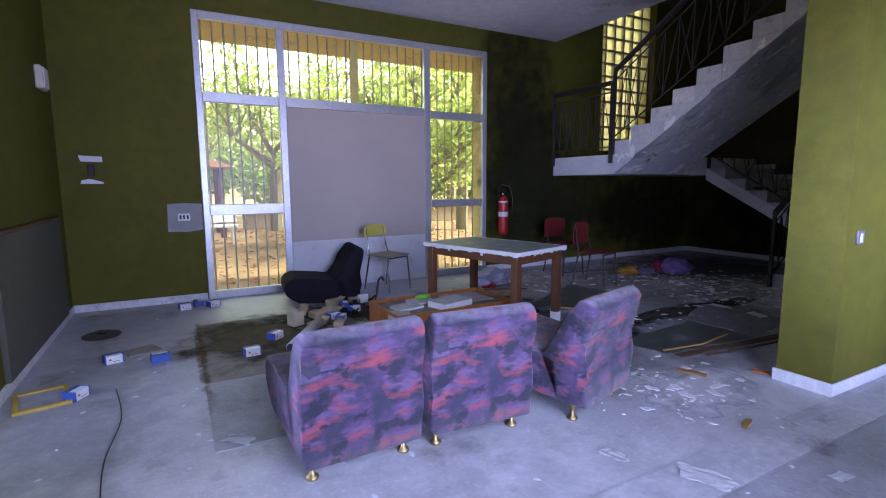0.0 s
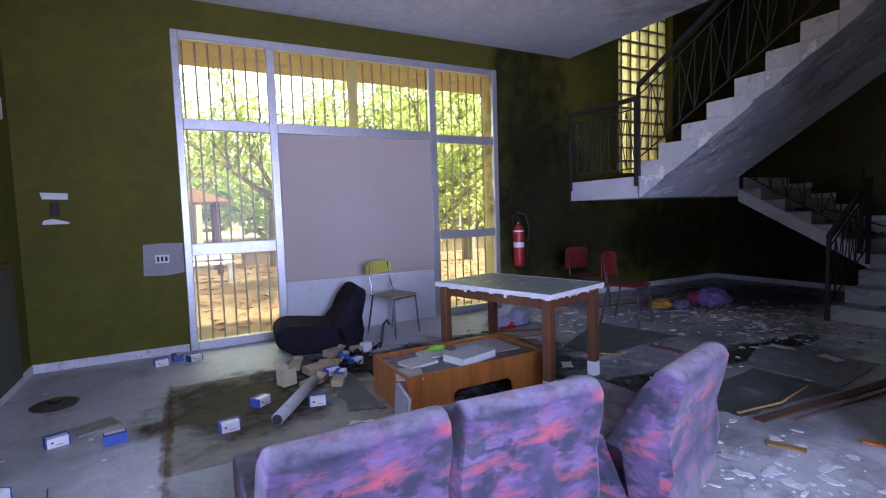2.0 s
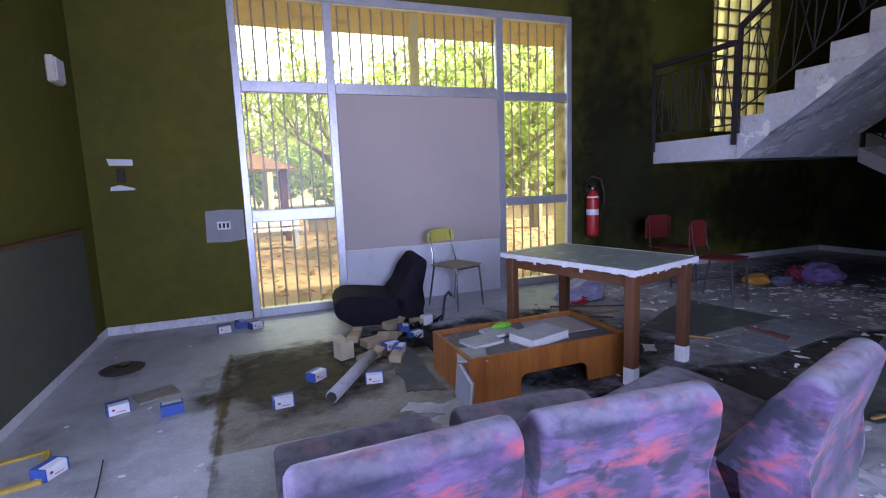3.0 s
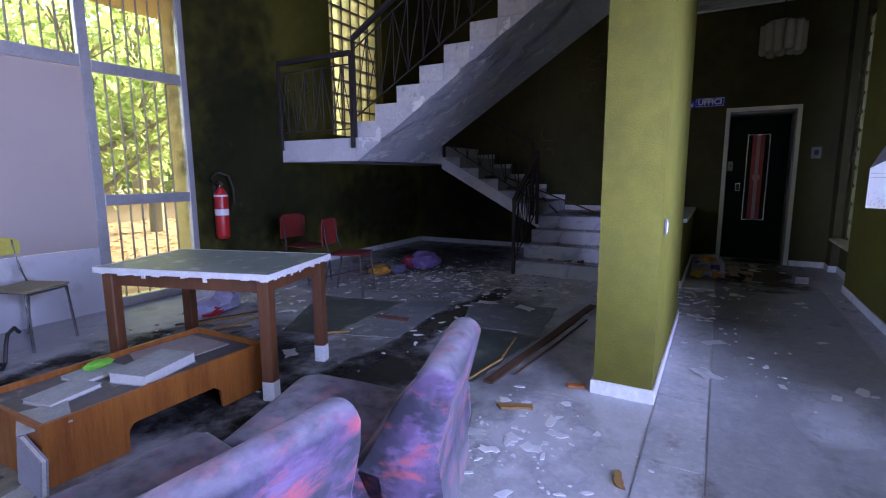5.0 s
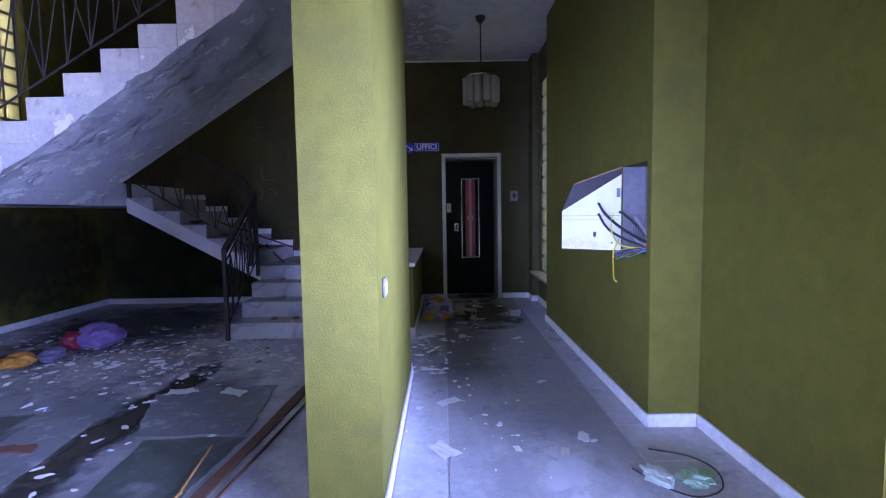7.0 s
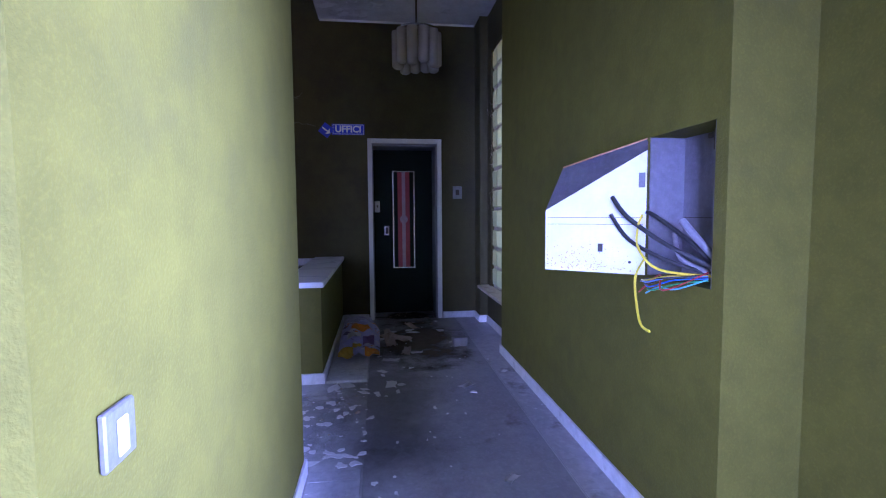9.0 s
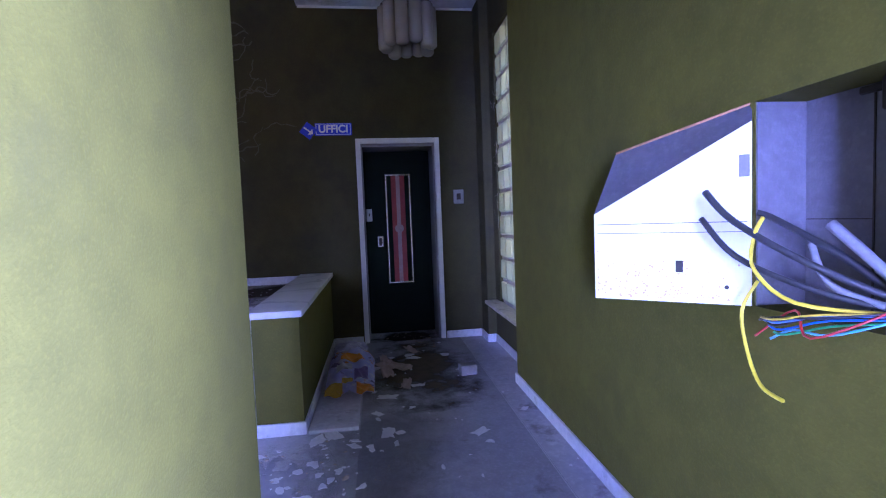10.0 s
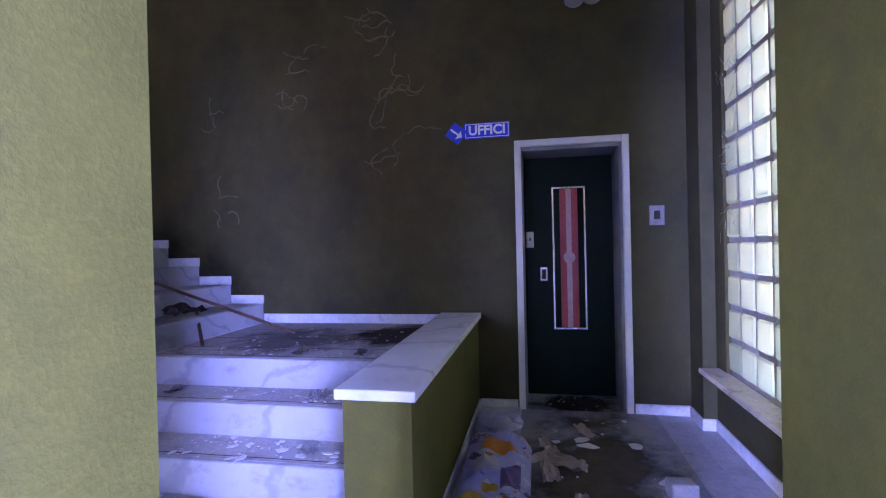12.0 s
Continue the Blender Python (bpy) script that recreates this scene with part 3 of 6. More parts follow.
def block_window(name, x0, y, z0, cols, rows, pitch, turn, material, mortar):
    win = thing(name, pose(0, 0, 0), "grid of pale yellow glass blocks in dark mortar", "window", kind="structure")
    gap = 0.032
    bm = bmesh.new()
    for c in range(cols + 1):
        box(bm, x0 + c * pitch - gap / 2, x0 + c * pitch + gap / 2, y - 0.03, y + 0.03, z0, z0 + rows * pitch)
    for r in range(rows + 1):
        box(bm, x0, x0 + cols * pitch, y - 0.028, y + 0.028, z0 + r * pitch - gap / 2, z0 + r * pitch + gap / 2)
    part("mortar_grid", bm, mortar, win)
    h = (pitch - gap) / 2
    mesh = None
    for c in range(cols):
        for r in range(rows):
            if mesh is None:
                ob = part("glass_block", boxes((-h, h, -0.04, 0.04, -h, h), bevel=0.012), material, win)
                mesh = ob.data
            else:
                ob = new("glass_block", mesh)
                ob.parent = win
            ob.location = (x0 + (c + 0.5) * pitch, y, z0 + (r + 0.5) * pitch)
            ob.rotation_euler = (random.uniform(-turn, turn), random.uniform(-turn, turn), random.uniform(-turn, turn))
    return win


block_window("window_2", 6.07, NORTH + 0.16, 1.85, 6, 17, 0.21, 0.01, BLOCK, MORTAR)
# Mortar lighter than in window_2: the torch light on it is in its colour.
block_window("window_3", 6.97, -0.46, 0.45, 5, 12, 0.2175, 0.03, PALE_BLOCK, surface("lit_mortar", (0.30, 0.28, 0.28), (0.2, 0.19, 0.18), rough=0.9, scale=8))
structure("window_sill", boxes((6.915, 8.16, -0.42, -0.27, 0.41, 0.445), bevel=0.005), surface("worn_sill", (0.55, 0.48, 0.36), (0.4, 0.35, 0.27), (0.2, 0.17, 0.12), rough=0.6, scale=5), "worn stone window sill")

# ---- lift ----
LEAF_X = 0.40
lift = thing("lift_door", pose(EAST, 0.535, 0), "dark green lift door with narrow window in grey frame", "door", kind="structure")
for y0, y1, z0, z1 in ((-0.435, -0.385, 0, 2.15), (0.385, 0.435, 0, 2.15), (-0.385, 0.385, 2.10, 2.15)):
    part("door_frame", boxes((-0.014, 0.03, y0, y1, z0, z1), bevel=0.004), WHITE, lift)
REVEAL = surface("grey_metal_reveal", (0.26, 0.26, 0.29), (0.20, 0.20, 0.22), rough=0.45, scale=4)
for y0, y1, z0, z1 in ((-0.40, -0.365, 0, 2.10), (0.375, 0.40, 0, 2.10), (-0.365, 0.375, 2.07, 2.10)):
    part("reveal", boxes((0.03, 0.46, y0, y1, z0, z1)), REVEAL, lift)
part("leaf", boxes((LEAF_X, LEAF_X + 0.04, -0.362, 0.372, 0.01, 2.068), bevel=0.004), BLACK_LACQ, lift)
for y0, y1, z0, z1 in ((-0.14, -0.125, 0.58, 1.81), (0.125, 0.14, 0.58, 1.81), (-0.125, 0.125, 0.58, 0.595), (-0.125, 0.125, 1.795, 1.81)):
    part("glazing_bead", boxes((LEAF_X - 0.015, LEAF_X + 0.005, y0, y1, z0, z1)), CHROME, lift)
RED_GLASS = surface("red_vision_panel", (0.42, 0.06, 0.07), (0.30, 0.04, 0.05), rough=0.3, scale=5)
PALE_GLASS = surface("pale_vision_strip", (0.55, 0.36, 0.38), (0.45, 0.3, 0.33), rough=0.25, scale=5)
for y0, y1, mat in ((-0.125, -0.075, BLACK_LACQ), (-0.075, -0.022, RED_GLASS), (-0.022, 0.022, PALE_GLASS), (0.022, 0.075, RED_GLASS), (0.075, 0.125, BLACK_LACQ)):
    part("vision_panel", boxes((LEAF_X - 0.008, LEAF_X - 0.002, y0, y1, 0.597, 1.793)), mat, lift)
bm = bmesh.new()
tube(bm, [(LEAF_X - 0.010, 0, 1.20), (LEAF_X - 0.012, 0, 1.20)], 0.05, 20)
part("vision_disc", bm, PALE_GLASS, lift)
# White paint carries the torch glare on this metal plate.
part("lock_plate", boxes((LEAF_X - 0.014, LEAF_X - 0.001, 0.30, 0.365, 1.29, 1.43), bevel=0.004), WHITE, lift, "lock plate, torch glare painted white")
part("keyhole", boxes((LEAF_X - 0.017, LEAF_X - 0.013, 0.325, 0.337, 1.35, 1.38)), IRON, lift)
pull = part("pull_plate", boxes((LEAF_X - 0.014, LEAF_X - 0.001, 0.185, 0.25, 1.0, 1.12), bevel=0.004), CHROME, lift, "steel recessed pull plate")
part("pull_recess", boxes((LEAF_X - 0.017, LEAF_X - 0.013, 0.2, 0.235, 1.015, 1.10), bevel=0.001), IRON, pull)

call = thing("call_panel", pose(EAST - 0.001, -0.09, 1.52), "grey metal lift call panel with black button", "switch")
part("plate", boxes((-0.014, 0, -0.055, 0.055, -0.075, 0.075), bevel=0.004), DARK_ALU, call)
part("button", boxes((-0.02, -0.0145, -0.022, 0.022, -0.03, 0.035), bevel=0.003), IRON, call)

# ---- sign ----
BLUE = surface("blue_sign", (0.015, 0.035, 0.62), (0.012, 0.03, 0.54), rough=0.35, scale=4, wear=0.2)


def letters(name, body, size, m, material, parent):
    curve = bpy.data.curves.new(name, "FONT")
    curve.body, curve.size, curve.align_x, curve.align_y, curve.extrude, curve.offset = body, size, "CENTER", "CENTER", 0.001, 0.0035
    tmp = bpy.data.objects.new(name, curve)
    mesh = bpy.data.meshes.new_from_object(tmp)
    bpy.data.objects.remove(tmp)
    mesh.materials.append(material)
    ob = new(name, mesh)
    ob.parent = parent
    ob.matrix_local = m
    return ob


sign = thing("office_sign", pose(EAST - 0.001, 1.2, 2.25), "blue wall sign reading UFFICI with an arrow", "sign")
part("plate", boxes((-0.006, 0, -0.20, 0.17, -0.062, 0.062), bevel=0.002), BLUE, sign)
part("border", boxes((-0.0072, -0.0062, -0.19, 0.16, 0.05, 0.055), (-0.0072, -0.0062, -0.19, 0.16, -0.055, -0.05), (-0.0072, -0.0062, -0.19, -0.185, -0.05, 0.05), (-0.0072, -0.0062, 0.155, 0.16, -0.05, 0.05)), WHITE, sign)
letters("lettering", "UFFICI", 0.105, pose(-0.0075, -0.015, 0, 90, 0, -90), WHITE, sign)
badge = part("arrow_plate", boxes((-0.009, -0.003, -0.065, 0.065, -0.065, 0.065), bevel=0.002), BLUE, sign)
badge.matrix_local = pose(0, 0.235, -0.012, 38, 0, 0)
bm = bmesh.new()
prism(bm, [(0.055, 0.008), (0.055, -0.008), (-0.02, -0.008), (-0.02, -0.04), (-0.058, 0.0), (-0.02, 0.04), (-0.02, 0.008)], "x", -0.0105, -0.0092)
arrow = part("arrow", bm, WHITE, badge)

# ---- railings ----
def railing(name, base, top_h, n_gaps, label, post_ends=(True, True)):
    """A railing over a line of points on the stairs: posts, a handrail, a lower rail, uprights and crossed bars."""
    rail = thing(name, pose(0, 0, 0), label, "railing", kind="structure")
    a, b = Vector(base[0]), Vector(base[1])
    up = Vector((0, 0, 1))
    bm = bmesh.new()
    side = (b - a).cross(up).normalized() * 0.028
    p = [a + up * top_h, b + up * top_h]
    vs = [bm.verts.new(q + s + up * h) for q in p for s, h in ((side, 0), (-side, 0), (-side, 0.05), (side, 0.05))]
    for q in ((0, 1, 2, 3), (7, 6, 5, 4), (0, 4, 5, 1), (1, 5, 6, 2), (2, 6, 7, 3), (3, 7, 4, 0)):
        bm.faces.new([vs[i] for i in q])
    part("handrail", bm, IRON, rail)
    for h in (0.10, top_h - 0.10):
        part("rail", tube(bmesh.new(), [a + up * h, b + up * h], 0.009, 6), IRON, rail)
    for end, want in zip((a, b), post_ends):
        if want:
            part("post", boxes((end.x - 0.018, end.x + 0.018, end.y - 0.018, end.y + 0.018, end.z - 0.12, end.z + top_h)), IRON, rail)
    for i in range(n_gaps):
        u, v = a.lerp(b, i / n_gaps), a.lerp(b, (i + 1) / n_gaps)
        if i:
            part("baluster", tube(bmesh.new(), [u + up * 0.10, u + up * (top_h - 0.1)], 0.007, 6), IRON, rail)
        part("cross_bar", tube(bmesh.new(), [u + up * 0.10, v + up * (top_h - 0.1)], 0.006, 5), IRON, rail)
        if i % 2:
            part("cross_bar", tube(bmesh.new(), [v + up * 0.10, u + up * (top_h - 0.1)], 0.006, 5), IRON, rail)
    return rail


XR = WELL_X - 0.03
railing("landing_railing", ((XR, 4.80, LAND), (XR, NORTH - 0.03, LAND)), 0.93, 8, "black iron railing along the half landing")
railing("upper_railing", ((XR, 4.76, LAND + 0.12), (XR, 4.76 - 10 * RUN_UP, LAND + 0.12 + 10 * RISE_UP)), 0.96, 16, "black iron railing up the upper flight", (True, False))
railing("middle_railing", ((7.12, 3.3, 0.80), (7.12, 4.72, LAND - 0.05)), 0.85, 7, "black iron railing up the middle flight")
railing("lower_railing", ((6.22, 3.22, 0.05), (7.12, 3.22, 0.68)), 0.85, 6, "black iron railing beside the lowest steps")

# ---- upholstered chairs ----
def slipper_chair(m, material, label, group, feet=True):
    chair = thing("slipper_chair", m, label, "chair", group)
    w = 0.285

    def cushion(name, outline, lab=""):
        bm = bmesh.new()
        prism(bm, outline, "x", -w, w)
        caps = [f for f in bm.faces if len(f.verts) > 4]
        rim = [e for f in caps for e in f.edges]
        bmesh.ops.bevel(bm, geom=rim, offset=0.03, segments=4, affect="EDGES", profile=0.55)
        ob = part(name, bm, material, chair, lab, smooth=True)
        return ob

    def arc(cy, cz, r, a0, a1, k):
        return [(cy + r * math.cos(radians(a0 + (a1 - a0) * i / k)), cz + r * math.sin(radians(a0 + (a1 - a0) * i / k))) for i in range(k + 1)]

    seat = [(0.10, 0.105), (0.62, 0.115)] + arc(0.66, 0.28, 0.115, -50, 95, 8) + [(0.45, 0.375), (0.30, 0.355), (0.14, 0.36)]
    back = [(-0.035, 0.10), (0.16, 0.10), (0.27, 0.34), (0.17, 0.45), (0.085, 0.56)] + arc(-0.015, 0.63, 0.068, 15, 165, 7) + [(-0.062, 0.57), (-0.025, 0.42), (-0.012, 0.28)]
    cushion("seat", seat)
    cushion("backrest", back)
    for x in (-0.225, 0.225):
        for y in (0.07, 0.60) if feet else ():
            part("foot", lathe(bmesh.new(), [(0.028, 0), (0.030, 0.006), (0.028, 0.014), (0.013, 0.020), (0.011, 0.062), (0.020, 0.078), (0.022, 0.118)], 14, (x, y, 0)), BRASS, chair, "small brass foot", smooth=True)
    return chair


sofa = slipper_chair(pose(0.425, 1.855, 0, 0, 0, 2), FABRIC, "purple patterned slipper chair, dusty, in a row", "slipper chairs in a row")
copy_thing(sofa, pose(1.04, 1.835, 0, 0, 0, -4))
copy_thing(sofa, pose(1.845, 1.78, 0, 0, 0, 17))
slipper_chair(pose(1.51, 5.36, -0.1, 0, 0, 84) @ Matrix.Scale(1.02, 4), DARK_CLOTH, "black slipper chair without feet by the window", "", False)

# ---- table ----
table = thing("table", pose(2.376, 3.714, 0, 0, 0, 16) @ Matrix.Diagonal((0.902, 0.956, 0.98, 1)), "brown wooden table with dusty green laminate top", "table")
part("tabletop", boxes((-0.40, 0.40, -0.60, 0.60, 0.725, 0.75), bevel=0.004), GREEN_TOP, table)
TAPE = surface("white_edging", (0.72, 0.72, 0.72), (0.6, 0.6, 0.6), rough=0.7, scale=12)
for k, (x0, x1, y0, y1) in enumerate(((-0.408, 0.408, -0.608, -0.601), (-0.408, 0.408, 0.601, 0.608), (-0.408, -0.401, -0.601, 0.601), (0.401, 0.408, -0.601, 0.601))):
    bm = bmesh.new()
    n = 48
    along_x = k < 2
    for i in range(n):
        u0, u1 = i / n, (i + 1) / n
        drop = 0.022 * max(0.0, noise.noise(Vector((0.55 * i, 3.7 * k, 0.5)))) + (0.016 if (i * 7 + k * 5) % 17 == 3 else 0.0)
        if along_x:
            box(bm, x0 + (x1 - x0) * u0, x0 + (x1 - x0) * u1, y0, y1, 0.718 - drop, 0.752)
        else:
            box(bm, x0, x1, y0 + (y1 - y0) * u0, y0 + (y1 - y0) * u1, 0.718 - drop, 0.752)
    part("edging", bm, TAPE, table, "torn white edging")
for x0, x1, y0, y1 in ((-0.33, 0.33, -0.555, -0.535), (-0.33, 0.33, 0.535, 0.555), (-0.355, -0.335, -0.53, 0.53), (0.335, 0.355, -0.53, 0.53)):
    part("apron", boxes((x0, x1, y0, y1, 0.635, 0.725)), WOOD, table)
for x in (-0.34, 0.34):
    for y in (-0.54, 0.54):
        bm = bmesh.new()
        for z0, z1, r in ((0.0, 0.725, 0.037),):
            box(bm, x - r, x + r, y - r, y + r, z0, z1, 0.008, 2)
        leg = part("leg", bm, WOOD, table)
        part("sock", boxes((x - 0.039, x + 0.039, y - 0.039, y + 0.039, 0.0, 0.12), bevel=0.006), TAPE, leg, "white painted leg end")

# ---- low cabinet ----
low = thing("low_cabinet", pose(1.20, 3.28, 0, 0, 0, 1), "low orange veneer cabinet with open arched front", "cabinet")
bm = bmesh.new()
arch = [(0, 0), (0.33, 0)] + [(0.33 + 0.04 - 0.04 * math.cos(a), 0.08 + 0.05 * math.sin(a)) for a in (0, 0.6, 1.2, 1.57)] + [(0.78, 0.13), (0.82, 0.10), (0.83, 0), (1.14, 0), (1.14, 0.28), (0, 0.28)]
prism(bm, arch, "y", 0.0, 0.02)
part("front_panel", bm, VENEER, low)
part("back_panel", boxes((0, 1.14, 0.60, 0.62, 0, 0.28)), VENEER, low)
part("end_panel", boxes((0.0, 0.02, 0.021, 0.599, 0, 0.28)), VENEER, low)
part("end_panel", boxes((1.12, 1.14, 0.021, 0.599, 0, 0.28)), VENEER, low)
part("top_panel", boxes((0.021, 1.119, 0.021, 0.599, 0.235, 0.25)), surface("dusty_cabinet_top", (0.14, 0.13, 0.13), (0.08, 0.075, 0.075), (0.3, 0.28, 0.27), rough=0.6, scale=5), low)


# ---- metal chairs ----
def tube_chair(m, colour, seat_mat, label, group, name="stacking_chair", sill=0.665, steel=CHROME):
    ch = thing(name, m, label, "chair", group)
    part("seat", boxes((-0.19, 0.19, -0.19, 0.19, 0.43, 0.448), bevel=0.008), seat_mat, ch)
    bm = bmesh.new()
    for i in range(8):
        a0, a1 = -0.19 + 0.38 * i / 8, -0.19 + 0.38 * (i + 1) / 8
        y0, y1 = -0.215 - 0.03 * math.cos(a0 * 7), -0.215 - 0.03 * math.cos(a1 * 7)
        top0, top1 = 0.80 - 1.2 * max(0, abs(a0) - 0.13) ** 1.2, 0.80 - 1.2 * max(0, abs(a1) - 0.13) ** 1.2
        s0, s1 = sill, sill
        v = [bm.verts.new(q) for q in ((a0, y0, s0), (a1, y1, s1), (a1, y1, top1), (a0, y0, top0), (a0, y0 - 0.012, s0), (a1, y1 - 0.012, s1), (a1, y1 - 0.012, top1), (a0, y0 - 0.012, top0))]
        for q in ((0, 1, 2, 3), (7, 6, 5, 4), (0, 4, 5, 1), (3, 2, 6, 7), (1, 5, 6, 2), (0, 3, 7, 4)):
            bm.faces.new([v[j] for j in q])
    bmesh.ops.remove_doubles(bm, verts=bm.verts, dist=0.0005)
    part("backrest", bm, colour, ch)
    for x in (-0.165, 0.165):
        part("leg", tube(bmesh.new(), [(x * 1.12, 0.2, 0), (x, 0.17, 0.42)], 0.011, 8), steel, ch)
        part("leg", tube(bmesh.new(), [(x * 1.12, -0.24, 0), (x, -0.16, 0.43), (x * 0.9, -0.20, 0.55), (x * 0.85, -0.238, 0.78)], 0.011, 8), steel, ch)
    part("stretcher", tube(bmesh.new(), [(-0.165, 0.17, 0.415), (0.165, 0.17, 0.415)], 0.009, 6), steel, ch)
    return ch


tube_chair(pose(2.02, 5.50, 0, 0, 0, -158), YELLOW, surface("worn_seat", (0.35, 0.31, 0.17), (0.25, 0.22, 0.12), rough=0.5, scale=6), "steel tube chair with yellow backrest by the window", "", "metal_chair")
RED_PLASTIC = surface("red_shell", (0.16, 0.016, 0.012), (0.10, 0.011, 0.01), rough=0.45, scale=6)
red = tube_chair(pose(4.68, 5.25, 0, 0, 0, 178), RED_PLASTIC, RED_PLASTIC, "red metal chair standing near the damp wall", "red chairs", sill=0.52, steel=IRON)
copy_thing(red, pose(4.43, 4.38, 0.006, 0, 0, 198))

# ---- fire extinguisher ----
ext = thing("fire_extinguisher", pose(4.04, 5.90, 0), "red fire extinguisher hung on the wall", "extinguisher")
part("cylinder", lathe(bmesh.new(), [(0.05, 0.55), (0.07, 0.565), (0.075, 0.60), (0.075, 1.02), (0.066, 1.07), (0.04, 1.11), (0.03, 1.13)], 20), RED, ext, smooth=True)
part("label_band", lathe(bmesh.new(), [(0.0762, 0.82), (0.0762, 0.89)], 20), WHITE, ext, "white printed band")
part("label_band", lathe(bmesh.new(), [(0.0762, 1.03), (0.072, 1.05)], 20), WHITE, ext)
part("valve", boxes((-0.03, 0.03, -0.03, 0.03, 1.13, 1.19), bevel=0.01), CHROME, ext)
part("lever", boxes((-0.10, 0.02, -0.012, 0.012, 1.19, 1.205), bevel=0.004), IRON, ext)
part("hose", tube(bmesh.new(), [(-0.02, -0.02, 1.17), (-0.12, -0.03, 1.24), (-0.05, -0.04, 1.30), (0.08, -0.05, 1.26), (0.14, -0.04, 1.1), (0.15, -0.03, 0.95), (0.12, -0.03, 0.9)], 0.013, 8), IRON, ext, smooth=True)
part("bracket", boxes((-0.03, 0.03, 0.07, 0.099, 0.95, 1.15)), IRON, ext)

# ---- outside ----
GROUND = surface("leaf_litter_ground", (0.30, 0.17, 0.07), (0.17, 0.12, 0.05), (0.09, 0.12, 0.03), rough=0.95, scale=0.5, grain=8, bump=0.6)
structure("ground", boxes((-300, 300, NORTH + 0.36, 600, -0.4, -0.08), (-300, WEST - 0.36, -600, NORTH + 0.36, -0.4, -0.08), (WEST - 0.36, 300, -600, -1.0, -0.4, -0.08), (EAST + 0.61, 300, -1.0, NORTH + 0.36, -0.4, -0.08)), GROUND, "brown leaf-strewn ground under the trees")


def leaf_material(name, a, b):
    m, n, l, p = shader(name)
    g = n.new("ShaderNodeNewGeometry")
    col = mixed(n, l, g.outputs["Random Per Island"], a, b)
    l.new(col, p.inputs["Base Color"])
    p.inputs["Roughness"].default_value = 0.6
    tr = n.new("ShaderNodeBsdfTranslucent")
    l.new(col, tr.inputs["Color"])
    mix = n.new("ShaderNodeMixShader")
    mix.inputs["Fac"].default_value = 0.55
    l.new(p.outputs["BSDF"], mix.inputs[1])
    l.new(tr.outputs["BSDF"], mix.inputs[2])
    l.new(mix.outputs["Shader"], n["Material Output"].inputs["Surface"])
    return m


LEAF = leaf_material("leaves", (0.29, 0.41, 0.085), (0.50, 0.53, 0.16))
BARK = surface("bark", (0.36, 0.32, 0.20), (0.24, 0.21, 0.14), rough=0.95, scale=6, grain=30, bump=0.6)


def tree(x, y, height, spread, rng, low=0.35, leaves=2800):
    t = thing("tree", pose(x, y, -0.08), "leafy green tree in full leaf", "tree", "trees outside")
    bm = bmesh.new()
    tips = []

    def limb(start, way, length, r0, depth):
        pts = [Vector(start)]
        for i in range(3):
            way = (way + Vector((rng.uniform(-0.2, 0.2), rng.uniform(-0.2, 0.2), 0.06))).normalized()
            pts.append(pts[-1] + way * length / 3)
        for a, b, k in zip(pts, pts[1:], range(3)):
            tube(bm, [a, b], r0 * (1 - 0.25 * k), 6)
        tips.extend(pts[1:])
        if depth:
            for _ in range(4):
                limb(pts[rng.randint(1, 3)], (way + Vector((rng.uniform(-1, 1), rng.uniform(-1, 1), rng.uniform(-0.1, 0.6)))).normalized(), length * 0.62, r0 * 0.5, depth - 1)

    tube(bm, [(0, 0, 0), (0.05, 0, height * low)], 0.035 * height ** 0.9, 8)
    for k in range(6):
        a = k * 1.05 + rng.uniform(-0.3, 0.3)
        limb((0.05, 0, height * (low - 0.06 + 0.03 * k)), Vector((math.cos(a), math.sin(a), rng.uniform(0.35, 1.3))).normalized(), spread * 0.75, 0.014 * height ** 0.9, 2)
    part("trunk", bm, BARK, t)
    verts, faces = [], []
    for _ in range(leaves):
        c = rng.choice(tips) + Vector((rng.gauss(0, 0.35), rng.gauss(0, 0.35), rng.gauss(0, 0.3)))
        rot = Euler((rng.uniform(-1, 1), rng.uniform(-1, 1), rng.uniform(0, 6.3))).to_matrix()
        s = rng.uniform(0.07, 0.14)
        i = len(verts)
        verts += [c + rot @ Vector(q) * s for q in ((-1, 0, 0), (-0.2, 0.5, 0.12), (1, 0, 0), (-0.2, -0.5, 0.12))]
        faces += [(i, i + 1, i + 2, i + 3)]
    mesh = bpy.data.meshes.new("crown")
    mesh.from_pydata(verts, [], faces)
    mesh.materials.append(LEAF)
    crown = new("crown", mesh)
    crown.parent = t
    return t


